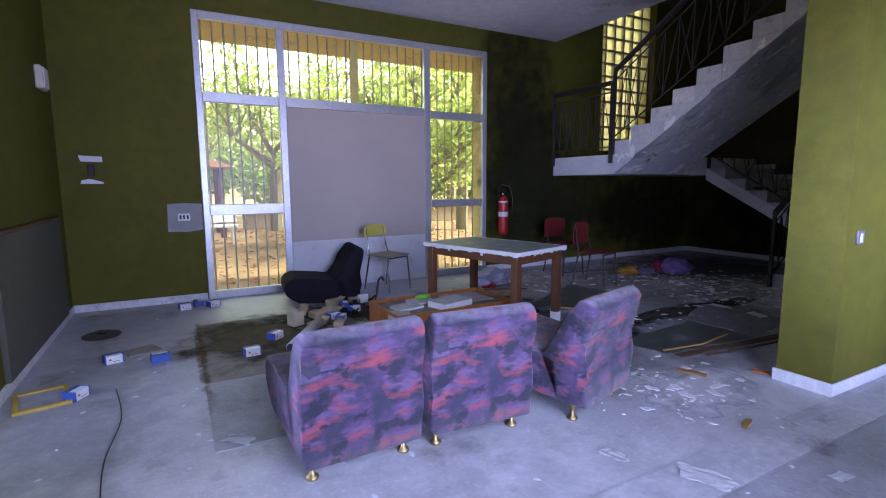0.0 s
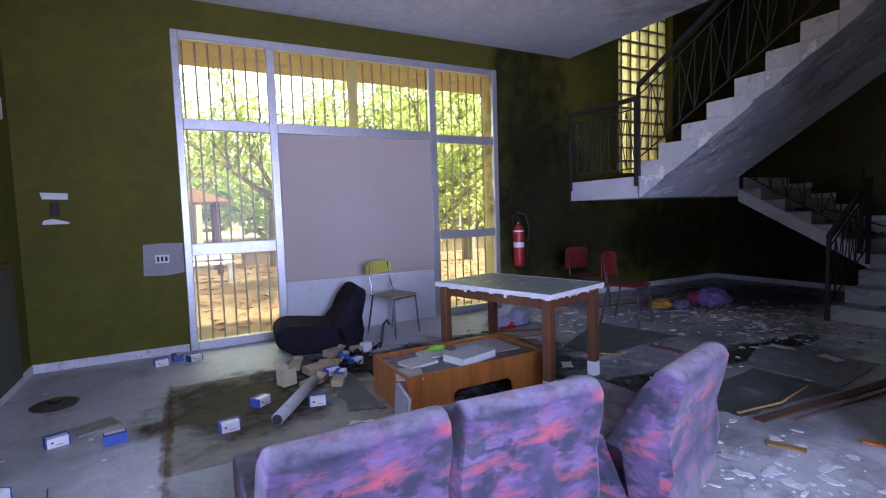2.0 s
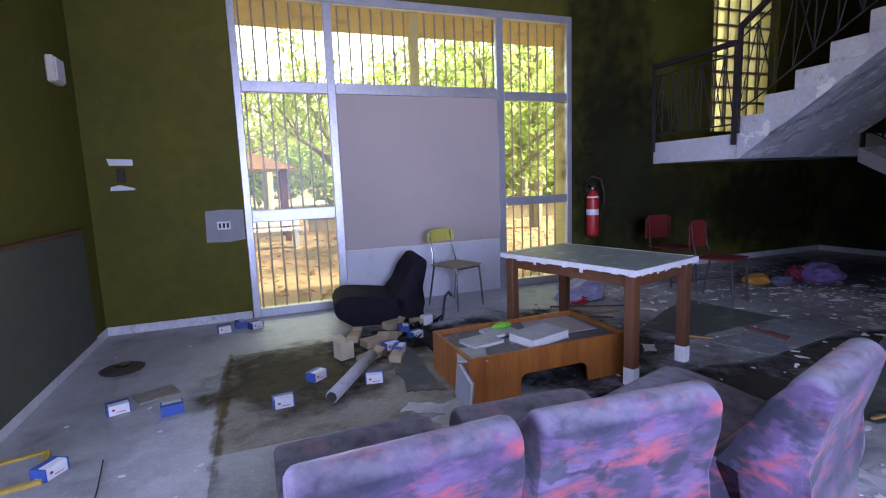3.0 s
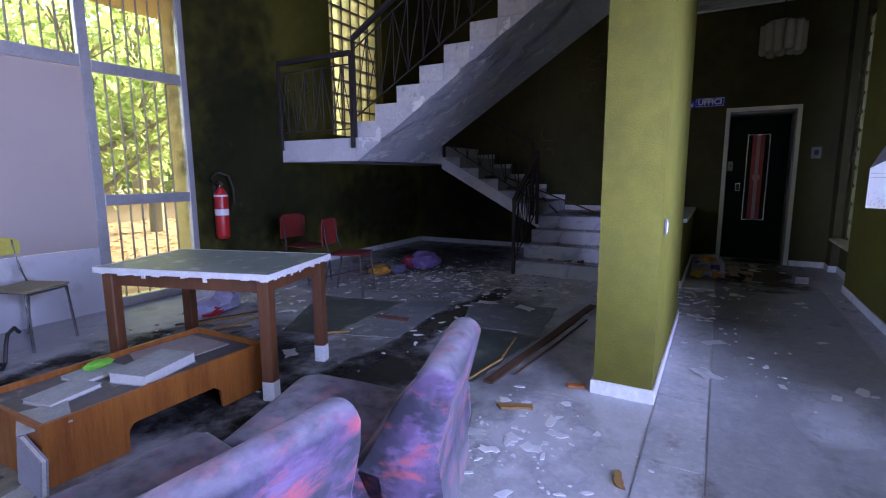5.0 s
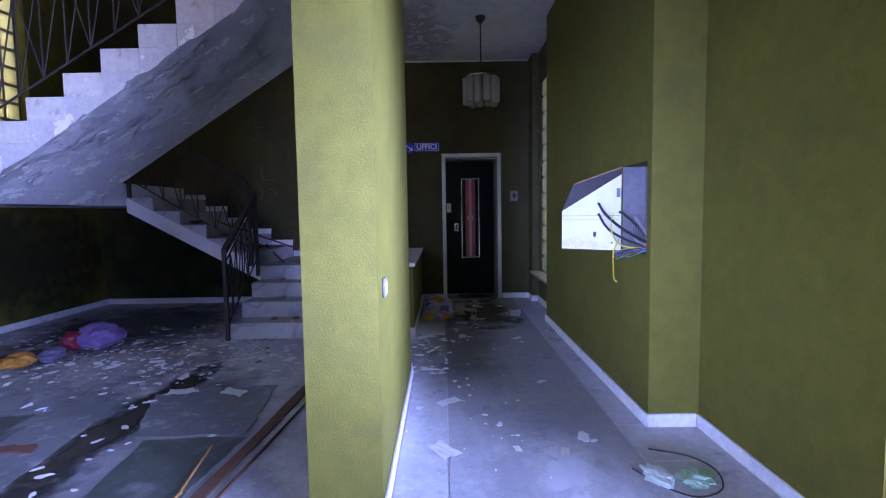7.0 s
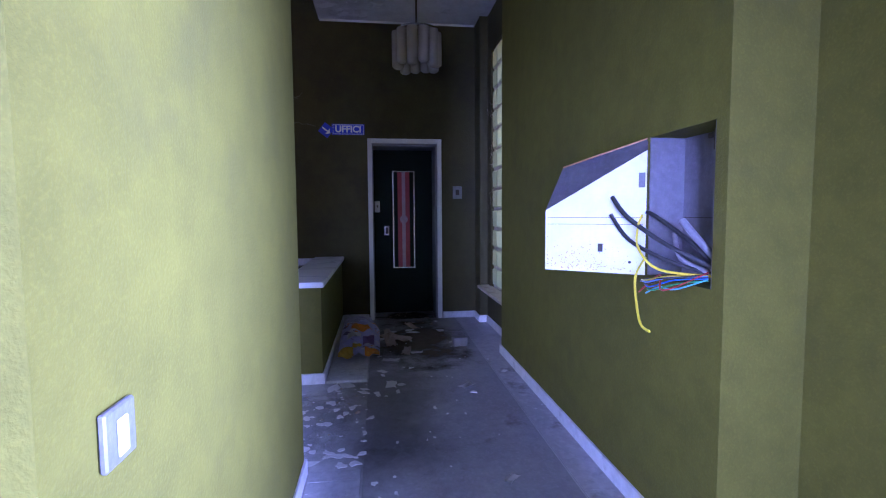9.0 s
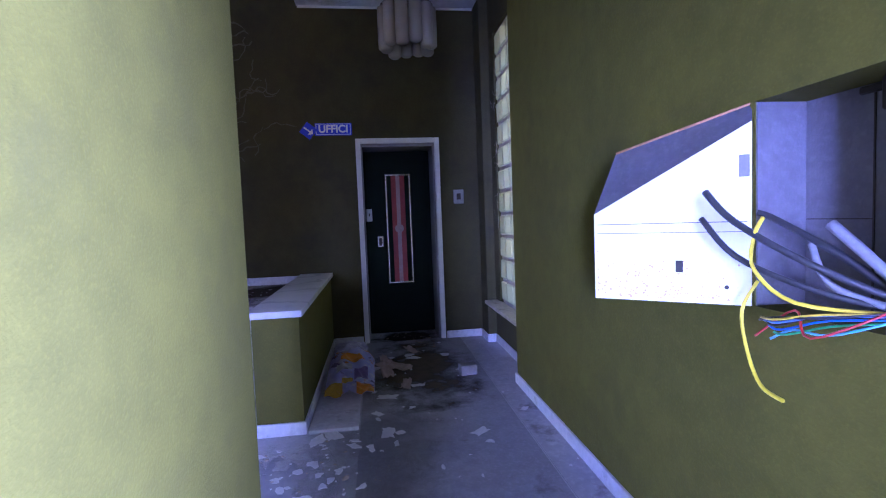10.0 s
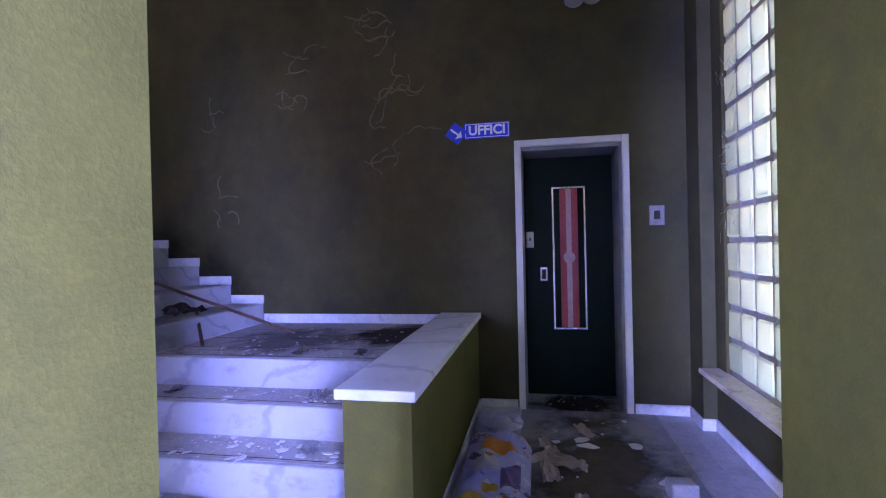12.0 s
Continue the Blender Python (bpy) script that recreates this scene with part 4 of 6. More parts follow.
rng = random.Random(4)
for x, y, h, sp in ((4.6, 10.2, 5.0, 2.2), (7.5, 13.0, 6.5, 2.8), (2.4, 15.5, 6.5, 2.6), (-1.6, 19, 7.5, 3.0), (5.5, 20, 8, 3.2), (10.5, 19, 8, 3.2), (0.6, 27, 9, 3.6), (-6, 26, 9, 3.6), (7, 30, 10, 4.2), (14, 28, 10, 4.2)):
    tree(x, y, h, sp, rng, rng.uniform(0.2, 0.34))
verts, faces = [], []
for _ in range(20000):
    a = rng.uniform(-32, 40)
    d = rng.uniform(33, 40)
    c = Vector((a, d, rng.uniform(-0.08, 4.0) + 1.5 * noise.noise(Vector((a * 0.2, 0, 0))) + (rng.random() ** 2) * 2.0))
    rot = Euler((rng.uniform(-1, 1), rng.uniform(-1, 1), rng.uniform(0, 6.3))).to_matrix()
    i = len(verts)
    verts += [c + rot @ Vector(q) * rng.uniform(0.25, 0.5) for q in ((-1, 0, 0), (-0.2, 0.5, 0.12), (1, 0, 0), (-0.2, -0.5, 0.12))]
    faces += [(i, i + 1, i + 2, i + 3)]
mesh = bpy.data.meshes.new("far_shrubs")
mesh.from_pydata(verts, [], faces)
mesh.materials.append(LEAF)
tagged(new("far_shrubs", mesh), "dense band of far green shrubs", "shrubs", kind="stuff")
verts, faces = [], []
for _ in range(5000):
    c = Vector((rng.uniform(-6, 12), rng.uniform(7.0, 20) , -0.07))
    rot = Euler((rng.uniform(-0.3, 0.3), rng.uniform(-0.3, 0.3), rng.uniform(0, 6.3))).to_matrix()
    i = len(verts)
    verts += [c + rot @ Vector(q) * rng.uniform(0.04, 0.09) for q in ((-1, 0, 0), (-0.2, 0.5, 0.15), (1, 0, 0), (-0.2, -0.5, 0.15))]
    faces += [(i, i + 1, i + 2, i + 3)]
mesh = bpy.data.meshes.new("fallen_leaves")
mesh.from_pydata(verts, [], faces)
mesh.materials.append(leaf_material("dry_leaves", (0.42, 0.22, 0.07), (0.28, 0.13, 0.04)))
tagged(new("fallen_leaves", mesh), "dry brown fallen leaves on the ground", "leaves", kind="stuff")

hut = thing("garden_shelter", pose(-0.2, 15.0, -0.08), "wooden garden shelter with a pitched brown roof", "shelter")
for x in (-1.0, 1.0):
    for y in (-0.8, 0.8):
        part("post", boxes((x - 0.07, x + 0.07, y - 0.07, y + 0.07, 0, 1.9)), WOOD, hut)
bm = bmesh.new()
prism(bm, [(-1.35, 1.85), (1.35, 1.85), (0.0, 2.35)], "y", -1.2, 1.2)
part("roof", bm, surface("shelter_roof", (0.55, 0.32, 0.16), (0.42, 0.24, 0.12), rough=0.8, scale=4), hut)
bench = thing("garden_bench", pose(0.2, 12.6, -0.08), "pale garden bench on the leaves", "bench")
part("seat", boxes((-0.8, 0.8, -0.2, 0.2, 0.40, 0.45)), WHITE, bench)
for x in (-0.7, 0.7):
    part("leg", boxes((x - 0.04, x + 0.04, -0.18, 0.18, 0, 0.40)), WHITE, bench)
part("backrest", boxes((-0.8, 0.8, 0.2, 0.24, 0.5, 0.8)), WHITE, bench)
wall = thing("garden_wall", pose(6.5, 16.5, -0.08), "low stone garden wall among trees", "wall", kind="structure")
part("coping", boxes((-5, 5, -0.2, 0.2, 0.55, 0.62)), PLASTER, wall)
part("body", boxes((-4.95, 4.95, -0.15, 0.15, 0, 0.55)), surface("garden_stone", (0.42, 0.33, 0.2), (0.3, 0.24, 0.15), rough=0.9, scale=5), wall)

# hazy bright distance behind the trees
m, n, l, p = shader("hazy_distance")
p.inputs["Base Color"].default_value = (0.8, 0.82, 0.78, 1)
p.inputs["Emission Color"].default_value = (0.95, 1.0, 0.86, 1)
p.inputs["Emission Strength"].default_value = 1.7
structure("backdrop", boxes((-70, 75, 64, 64.2, 3.0, 45)), m, "bright hazy sky behind the trees", "sky")

# ---- wall fittings ----
GREY_PANEL = surface("grey_wall_panel", (0.085, 0.088, 0.06), (0.065, 0.068, 0.05), (0.05, 0.05, 0.04), rough=0.7, scale=2)
panel = thing("wall_panel", pose(WEST, 0, 0), "low grey panel along the wall", "panel", kind="structure")
part("sheet", boxes((0.001, 0.035, 3.7, 5.60, 0.082, 1.0), bevel=0.003), GREY_PANEL, panel)
part("top_trim", boxes((0.001, 0.042, 3.7, 5.60, 1.001, 1.025), bevel=0.003), WOOD, panel)

lamp = thing("emergency_light", pose(WEST, 5.48, 2.25), "cream emergency light box on the wall", "lamp")
CREAM = surface("cream_plastic", (0.70, 0.68, 0.55), (0.6, 0.58, 0.46), rough=0.4, scale=4)
part("housing", boxes((0.001, 0.06, -0.10, 0.10, -0.10, 0.10), bevel=0.012), CREAM, lamp)
part("diffuser", boxes((0.061, 0.072, -0.085, 0.085, -0.085, 0.085), bevel=0.004), WHITE, lamp)

plate = thing("wall_bracket", pose(-1.0, NORTH, 1.46), "torn wall fitting with white paper scraps", "bracket")
bm = bmesh.new()
prism(bm, [(-0.085, 0.09), (0.10, 0.085), (0.10, 0.14), (-0.10, 0.15)], "y", -0.006, -0.001)
part("upper_scrap", bm, WHITE, plate)
bm = bmesh.new()
prism(bm, [(-0.09, -0.10), (-0.02, -0.085), (0.10, -0.12), (0.09, -0.135), (-0.10, -0.135)], "y", -0.006, -0.001)
part("lower_scrap", bm, WHITE, plate)
part("stub", boxes((-0.03, 0.03, -0.02, -0.001, -0.06, 0.06), bevel=0.006), IRON, plate)

socket = thing("power_socket", pose(-0.20, NORTH, 0.95), "white power socket on a grey plaster patch", "socket")
bm = bmesh.new()
prism(bm, [(-0.16, -0.15), (0.04, -0.16), (0.19, -0.14), (0.19, 0.15), (0.02, 0.16), (-0.15, 0.15)], "y", -0.004, -0.001)
part("plaster_patch", bm, surface("grey_filler", (0.36, 0.36, 0.36), (0.28, 0.28, 0.28), rough=0.9, scale=8), socket)
part("plate", boxes((-0.055, 0.065, -0.014, -0.0045, -0.035, 0.045), bevel=0.004), WHITE, socket)
for x in (-0.03, 0.005, 0.04):
    part("outlet", boxes((x - 0.010, x + 0.010, -0.016, -0.0142, -0.018, 0.028)), IRON, socket)

switch = thing("light_switch", pose(3.345, 1.234, 0.972), "white light switch on the olive wall", "switch")
part("plate", boxes((-0.041, 0.041, -0.012, -0.0005, -0.042, 0.042), bevel=0.003), surface("grey_plate", (0.15, 0.145, 0.17), (0.11, 0.11, 0.13), rough=0.4, scale=12), switch, "grey switch plate")
part("rocker", boxes((-0.014, 0.014, -0.016, -0.0122, -0.03, 0.024), bevel=0.002), WHITE, switch)

# ---- open wall cabinet ----
GREY_METAL = surface("grey_painted_metal", (0.15, 0.145, 0.16), (0.11, 0.105, 0.12), (0.2, 0.19, 0.18), rough=0.5, scale=4, stain_at=(0.65, 0.75))
WHITE_METAL = surface("white_painted_metal", (0.66, 0.65, 0.66), (0.58, 0.57, 0.58), (0.36, 0.25, 0.20), rough=0.45, scale=9, stain_at=(0.66, 0.76), wear=0.2)
cab = thing("wall_cabinet", pose(0, 0, 0), "open recessed electrical cabinet with torn cables", "cabinet")
part("back_plate", boxes((4.102, 4.498, -0.398, -0.392, 1.022, 1.578)), GREY_METAL, cab)
part("side_plate", boxes((4.102, 4.108, -0.391, -0.243, 1.022, 1.578)), GREY_METAL, cab)
part("side_plate", boxes((4.492, 4.498, -0.391, -0.243, 1.022, 1.578)), GREY_METAL, cab)
part("seam", boxes((4.30, 4.304, -0.391, -0.388, 1.03, 1.57)), IRON, cab)
HINGE = Matrix.Translation((4.5, -0.232, 1.02)) @ Matrix.Rotation(radians(50), 4, "Z")
bm = bmesh.new()
prism(bm, [(0.0, 0.0), (0.43, 0.0), (0.43, 0.27), (0.0, 0.51)], "y", -0.004, 0.0)
door = part("cabinet_door", bm, WHITE_METAL, cab, "white sheet metal door, bent open")
door.matrix_local = HINGE
bm = bmesh.new()
low, high = [(0.43, 0.0, 0.272), (0.0, 0.0, 0.512)], [(0.375, -0.075, 0.465), (0.0, -0.02, 0.56)]
vs = [bm.verts.new(p) for p in (low[0], low[1], high[1], high[0])]
f = bm.faces.new(vs)
bmesh.ops.solidify(bm, geom=[f], thickness=0.004)
part("rusty_edge", tube(bmesh.new(), [tuple(high[0]), tuple(high[1])], 0.004, 6), surface("rust_edge", (0.42, 0.22, 0.10), (0.28, 0.14, 0.07), rough=0.8, scale=20), door, "rusty bent edge")
# Grey instead of the door's white: the flap's shade is put into its colour.
flap = part("bent_flap", bm, GREY_METAL, door, "folded-over upper flap, its shade painted grey")
part("slot", boxes((0.172, 0.192, 0.0005, 0.003, 0.09, 0.125)), IRON, door)
part("hinge", boxes((0.005, 0.03, 0.0005, 0.004, 0.36, 0.42), bevel=0.001), GREY_METAL, door)
part("crease", boxes((0.01, 0.42, 0.0004, 0.0012, 0.235, 0.2375)), GREY_METAL, door)
part("crease", boxes((0.01, 0.42, 0.0004, 0.0012, 0.207, 0.209)), GREY_METAL, door)
bm = bmesh.new()
speck = random.Random(21)
for _ in range(420):
    u, v, r = min(0.42, max(0.03, speck.gauss(0.27, 0.10))), abs(speck.gauss(0.02, 0.05)) + 0.01, 0.0008 + 0.0032 * speck.random() ** 3
    prism(bm, [(u + r * math.cos(k * 1.2566), v + r * math.sin(k * 1.2566) * speck.uniform(0.6, 1.2)) for k in range(5)], "y", 0.0003, 0.0008)
tagged(part("rust_specks", bm, surface("rust_speck", (0.46, 0.32, 0.28), (0.36, 0.24, 0.2), rough=0.8, scale=30), door), kind="stuff")
part("screw", tube(bmesh.new(), [(0.06, 0.0005, 0.05), (0.06, 0.003, 0.05)], 0.006, 10), IRON, door)


def smooth_line(points):
    """A smooth curve through the points."""
    pts = [Vector(p) for p in points]
    fine = []
    for i in range(len(pts) - 1):
        p0, p1, p2, p3 = pts[max(i - 1, 0)], pts[i], pts[i + 1], pts[min(i + 2, len(pts) - 1)]
        for k in range(5):
            t = k / 5
            fine.append(0.5 * ((2 * p1) + (p2 - p0) * t + (2 * p0 - 5 * p1 + 4 * p2 - p3) * t * t + (3 * p1 - p0 - 3 * p2 + p3) * t ** 3))
    return fine + [pts[-1]]


def cable(name, points, r, mat, label):
    return part(name, tube(bmesh.new(), smooth_line(points), r, 6), mat, cab, label, smooth=True)


RUBBER = surface("black_rubber", (0.02, 0.02, 0.022), (0.03, 0.03, 0.033), rough=0.5, scale=10)
GREY_PVC = surface("grey_cable", (0.22, 0.22, 0.25), (0.16, 0.16, 0.18), rough=0.5, scale=10)
YELLOW_PVC = surface("yellow_cable", (0.75, 0.62, 0.03), (0.65, 0.53, 0.03), rough=0.4, scale=10)
cable("cable", [(4.16, -0.30, 1.06), (4.28, -0.20, 1.10), (4.42, -0.12, 1.17), (4.50, -0.08, 1.27)], 0.008, RUBBER, "black cable")
cable("cable", [(4.15, -0.30, 1.08), (4.26, -0.18, 1.16), (4.40, -0.10, 1.26), (4.47, -0.07, 1.34)], 0.009, RUBBER, "black cable")
cable("cable", [(4.14, -0.32, 1.08), (4.20, -0.26, 1.18), (4.27, -0.24, 1.25)], 0.013, GREY_PVC, "grey cable")
cable("cable", [(4.14, -0.31, 1.07), (4.26, -0.27, 1.17), (4.40, -0.22, 1.26), (4.44, -0.2, 1.28)], 0.009, RUBBER, "black cable")
cable("cable", [(4.17, -0.28, 1.07), (4.27, -0.24, 1.11), (4.33, -0.25, 1.2)], 0.009, GREY_PVC, "grey cable")
cable("wire", [(4.14, -0.27, 1.06), (4.28, -0.16, 1.07), (4.37, -0.13, 1.14), (4.36, -0.12, 1.22), (4.33, -0.12, 1.27)], 0.005, YELLOW_PVC, "yellow wire")
cable("wire", [(4.44, -0.20, 1.10), (4.46, -0.17, 1.02), (4.43, -0.16, 0.92), (4.36, -0.14, 0.85), (4.28, -0.13, 0.84)], 0.005, YELLOW_PVC, "hanging yellow wire")
for k, c in enumerate(((0.02, 0.10, 0.45), (0.4, 0.02, 0.02), (0.03, 0.25, 0.08), (0.12, 0.35, 0.5), (0.02, 0.02, 0.02), (0.5, 0.38, 0.02), (0.1, 0.2, 0.5), (0.02, 0.02, 0.03))):
    mat = surface("wire_sheath", c, tuple(0.8 * v for v in c), rough=0.4, scale=10)
    a, b = rng.uniform(-0.03, 0.03), rng.uniform(-0.03, 0.03)
    cable("wire", [(4.13, -0.25, 1.06 + a * 0.5), (4.22, -0.17 + a, 1.03 + b), (4.30, -0.15 + b, 1.02 + a), (4.35 + a, -0.14, 1.00 + b)], 0.003, mat, "")
bm = box(bmesh.new(), 4.19, 4.24, -0.39, -0.33, 1.50, 1.575, 0.005)
part("junction_box", bm, IRON, cab)
part("torn_tape", boxes((4.11, 4.33, -0.384, -0.372, 1.553, 1.572), bevel=0.004), IRON, cab, "torn black tape along the top")
for x, z, r in ((4.235, 1.45, 0.010), (4.250, 1.43, 0.006), (4.228, 1.405, 0.005)):
    part("paint_chip", prism(bmesh.new(), [(x + r * math.cos(1.05 * k) * (0.7 + 0.3 * (k % 2)), z + r * math.sin(1.05 * k)) for k in range(6)], "y", -0.3915, -0.3895), WHITE_METAL, cab, "bare white paint chip")
part("crease", boxes((4.305, 4.49, -0.3915, -0.3905, 1.255, 1.2575)), IRON, cab)

# ---- pendant lamp ----
pend = thing("pendant_lamp", pose(6.88, 0.51, 0), "pendant lamp with a ring of ribbed glass tubes", "lamp")
part("ceiling_rose", lathe(bmesh.new(), [(0.012, 3.40), (0.05, 3.44), (0.055, CEIL - 0.001)], 16), IRON, pend)
part("rod", tube(bmesh.new(), [(0, 0, 2.80), (0, 0, 3.42)], 0.008, 8), IRON, pend)
part("ring", lathe(bmesh.new(), [(0.17, 2.80), (0.19, 2.80), (0.19, 2.815), (0.17, 2.815)], 24), CHROME, pend)
for k in range(3):
    a = k * math.pi / 3
    part("spoke", tube(bmesh.new(), [(-0.17 * math.cos(a), -0.17 * math.sin(a), 2.806), (0.17 * math.cos(a), 0.17 * math.sin(a), 2.806)], 0.005, 6), CHROME, pend)
for k in range(11):
    a = 2 * math.pi * k / 11
    drop = 0.02 * (k % 2)
    part("glass_tube", lathe(bmesh.new(), [(0.03, 2.515 - drop), (0.046, 2.53 - drop), (0.047, 2.66), (0.046, 2.795), (0.03, 2.80)], 12, (0.165 * math.cos(a), 0.165 * math.sin(a), 0)), LAMP_GLASS, pend, smooth=True)

# ---- things on the floor ----
def flake(bm, x, y, z, r, rng, thick=0.003):
    """A flat torn scrap with an angular outline."""
    n = rng.randint(6, 10)
    a0, long, turn = rng.uniform(0, 6.28), rng.uniform(1.0, 2.2), rng.uniform(0, 6.28)
    pts = []
    for k in range(n):
        a, q = a0 + 2 * math.pi * (k + rng.uniform(-0.3, 0.3)) / n, r * rng.uniform(0.45, 1.1)
        u, v = q * long * math.cos(a), q * math.sin(a)
        pts.append((x + u * math.cos(turn) - v * math.sin(turn), y + u * math.sin(turn) + v * math.cos(turn)))
    prism(bm, pts, "z", z, z + thick * rng.uniform(0.7, 1.6))


def ruffled(a, b, seed, wave=0.25, curl=0.0, nx=9, ny=7):
    """A torn sheet of about 2a by 2b with a ragged rim, gentle folds and a curled end."""
    rg = random.Random(seed)
    off = Vector((rg.uniform(0, 50), rg.uniform(0, 50), 0))
    rim = [rg.uniform(0.72, 1.08) for _ in range(24)]
    bm = bmesh.new()
    grid = []
    for i in range(nx + 1):
        row = []
        for j in range(ny + 1):
            u, v = 2 * i / nx - 1, 2 * j / ny - 1
            edge = max(abs(u), abs(v))
            k = (math.atan2(v, u) + math.pi) / (2 * math.pi) * 24
            cut = 1 + edge ** 3 * (rim[int(k) % 24] * (1 - k % 1) + rim[(int(k) + 1) % 24] * (k % 1) - 1)
            x, y = a * u * cut, b * v * cut
            z = wave * min(a, b) * (0.5 + noise.noise(Vector((2.2 * u, 2.2 * v, 0)) + off)) + curl * max(0.0, u) ** 2
            row.append(bm.verts.new((x, y, max(0.0, z))))
        grid.append(row)
    for i in range(nx):
        for j in range(ny):
            bm.faces.new((grid[i][j], grid[i + 1][j], grid[i + 1][j + 1], grid[i][j + 1]))
    low = min(v.co.z for v in bm.verts)
    for v in bm.verts:
        v.co.z += 0.002 - low
    bmesh.ops.solidify(bm, geom=list(bm.faces), thickness=0.0015)
    return bm


FLAKE = surface("paint_flakes_white", (0.75, 0.75, 0.77), (0.62, 0.62, 0.65), rough=0.8, scale=10)
rng = random.Random(11)
bm = bmesh.new()
for _ in range(90):
    flake(bm, rng.uniform(3.4, 8.3), min(1.2, max(-0.2, rng.gauss(0.6, 0.35))), 0.006, 0.05 * rng.random() ** 3 + 0.004, rng)
for _ in range(90):
    flake(bm, rng.gauss(2.5, 0.22), rng.gauss(1.78, 0.22), 0.0045, 0.004 + 0.035 * rng.random() ** 3, rng)
for _ in range(110):
    i = rng.choice((0, 0, 1, 1, 2))
    flake(bm, rng.uniform(6.27 + 0.3 * i, 6.53 + 0.3 * i), rng.uniform(1.6, 2.6), 0.17 * (i + 1) + 0.004, 0.004 + 0.024 * rng.random() ** 2, rng)
for _ in range(120):
    flake(bm, rng.uniform(5.05, 6.24), rng.uniform(0.95, 1.75), 0.006, 0.004 + 0.034 * rng.random() ** 2.5, rng)
for _ in range(420):
    flake(bm, rng.uniform(3.2, 7.0), rng.uniform(2.2, 5.8), 0.001, rng.uniform(0.006, 0.03), rng)
for _ in range(260):
    flake(bm, rng.gauss(5.7, 0.5), min(5.8, max(1.7, rng.gauss(3.6, 0.8))), 0.0065, 0.006 + 0.045 * rng.random() ** 3, rng)
for _ in range(110):
    flake(bm, rng.uniform(-1.1, 3.2), rng.uniform(0.2, 5.6), 0.001, rng.uniform(0.004, 0.018), rng)
tagged(part("paint_flakes", bm, FLAKE), "white paint flakes scattered over the floor", "debris", kind="stuff")

RUBBLE = surface("plaster_rubble", (0.44, 0.38, 0.30), (0.28, 0.22, 0.16), (0.14, 0.10, 0.07), rough=0.9, scale=6, spec=0.2)
rub = random.Random(41)
bm = bmesh.new()


def chunk(x, y, z, r):
    """A broken lump of plaster or mortar."""
    made = bmesh.ops.create_icosphere(bm, subdivisions=1, radius=1.0)["verts"]
    size = Vector((r * rub.uniform(0.6, 1.5), r * rub.uniform(0.5, 1.0), r * rub.uniform(0.25, 0.6)))
    turn = Euler((0, 0, rub.uniform(0, 6.3))).to_matrix()
    for v in made:
        v.co = turn @ Vector(tuple(c * k * rub.uniform(0.7, 1.1) for c, k in zip(v.co, size))) + Vector((x, y, z))
        v.co.z = max(v.co.z, z - 0.001)


for _ in range(260):
    chunk(min(6.2, rub.gauss(5.75, 0.35)), rub.gauss(3.5, 0.75), 0.004, 0.008 + 0.035 * rub.random() ** 3)
for _ in range(120):
    chunk(rub.uniform(4.2, 7.9), rub.uniform(4.3, 5.8), 0.003, 0.008 + 0.03 * rub.random() ** 3)
for _ in range(110):
    chunk(rub.uniform(2.4, 4.6), rub.uniform(4.2, 5.4), 0.004, 0.006 + 0.025 * rub.random() ** 3)
for _ in range(90):
    chunk(rub.gauss(5.85, 0.25), rub.gauss(1.45, 0.25), 0.006, 0.005 + 0.02 * rub.random() ** 3)
for _ in range(60):
    chunk(rub.uniform(8.1, 8.84), rub.uniform(0.22, 0.86), 0.004, 0.004 + 0.018 * rub.random() ** 2)
tagged(part("plaster_rubble", bm, RUBBLE), "brownish plaster rubble strewn about the stair foot", "debris", kind="stuff")
for x, y, r, z in ((-0.05, 2.42, 0.065, 0.006), (1.52, 1.39, 0.06, 0.001), (1.72, 1.06, 0.10, 0.006), (2.25, 0.78, 0.045, 0.006), (2.44, 1.95, 0.06, 0.002), (0.33, 1.98, 0.03, 0.002), (4.45, 0.95, 0.07, 0.006), (3.77, 0.98, 0.08, 0.006), (4.82, 0.24, 0.035, 0.006),
                   (3.77, 0.58, 0.03, 0.006), (3.73, 0.33, 0.04, 0.006), (6.1, 0.23, 0.05, 0.006), (6.81, 0.77, 0.06, 0.006), (7.01, 0.53, 0.05, 0.006), (6.2, 0.78, 0.06, 0.006), (6.51, 0.84, 0.04, 0.006), (6.38, -0.13, 0.03, 0.006), (6.26, 1.12, 0.07, 0.002),
                   (2.79, 3.58, 0.07, 0.002), (4.67, 2.5, 0.09, 0.014), (4.69, 2.9, 0.08, 0.014), (5.5, 2.35, 0.06, 0.002), (0.94, 3.35, 0.10, 0.007)):
    ob = tagged(part("paper_scrap", ruffled(1.25 * r, 0.7 * r, int(900 * (x + 3 * y)), 0.12), WHITE), "torn white paper scrap on the floor", "paper", "paper scraps")
    ob.matrix_world = pose(x, y, z + 0.002, 0, 0, (137 * x + 59 * y) % 360)

CARTON_BLUE = surface("blue_carton", (0.04, 0.09, 0.36), (0.03, 0.07, 0.28), rough=0.5, scale=8)


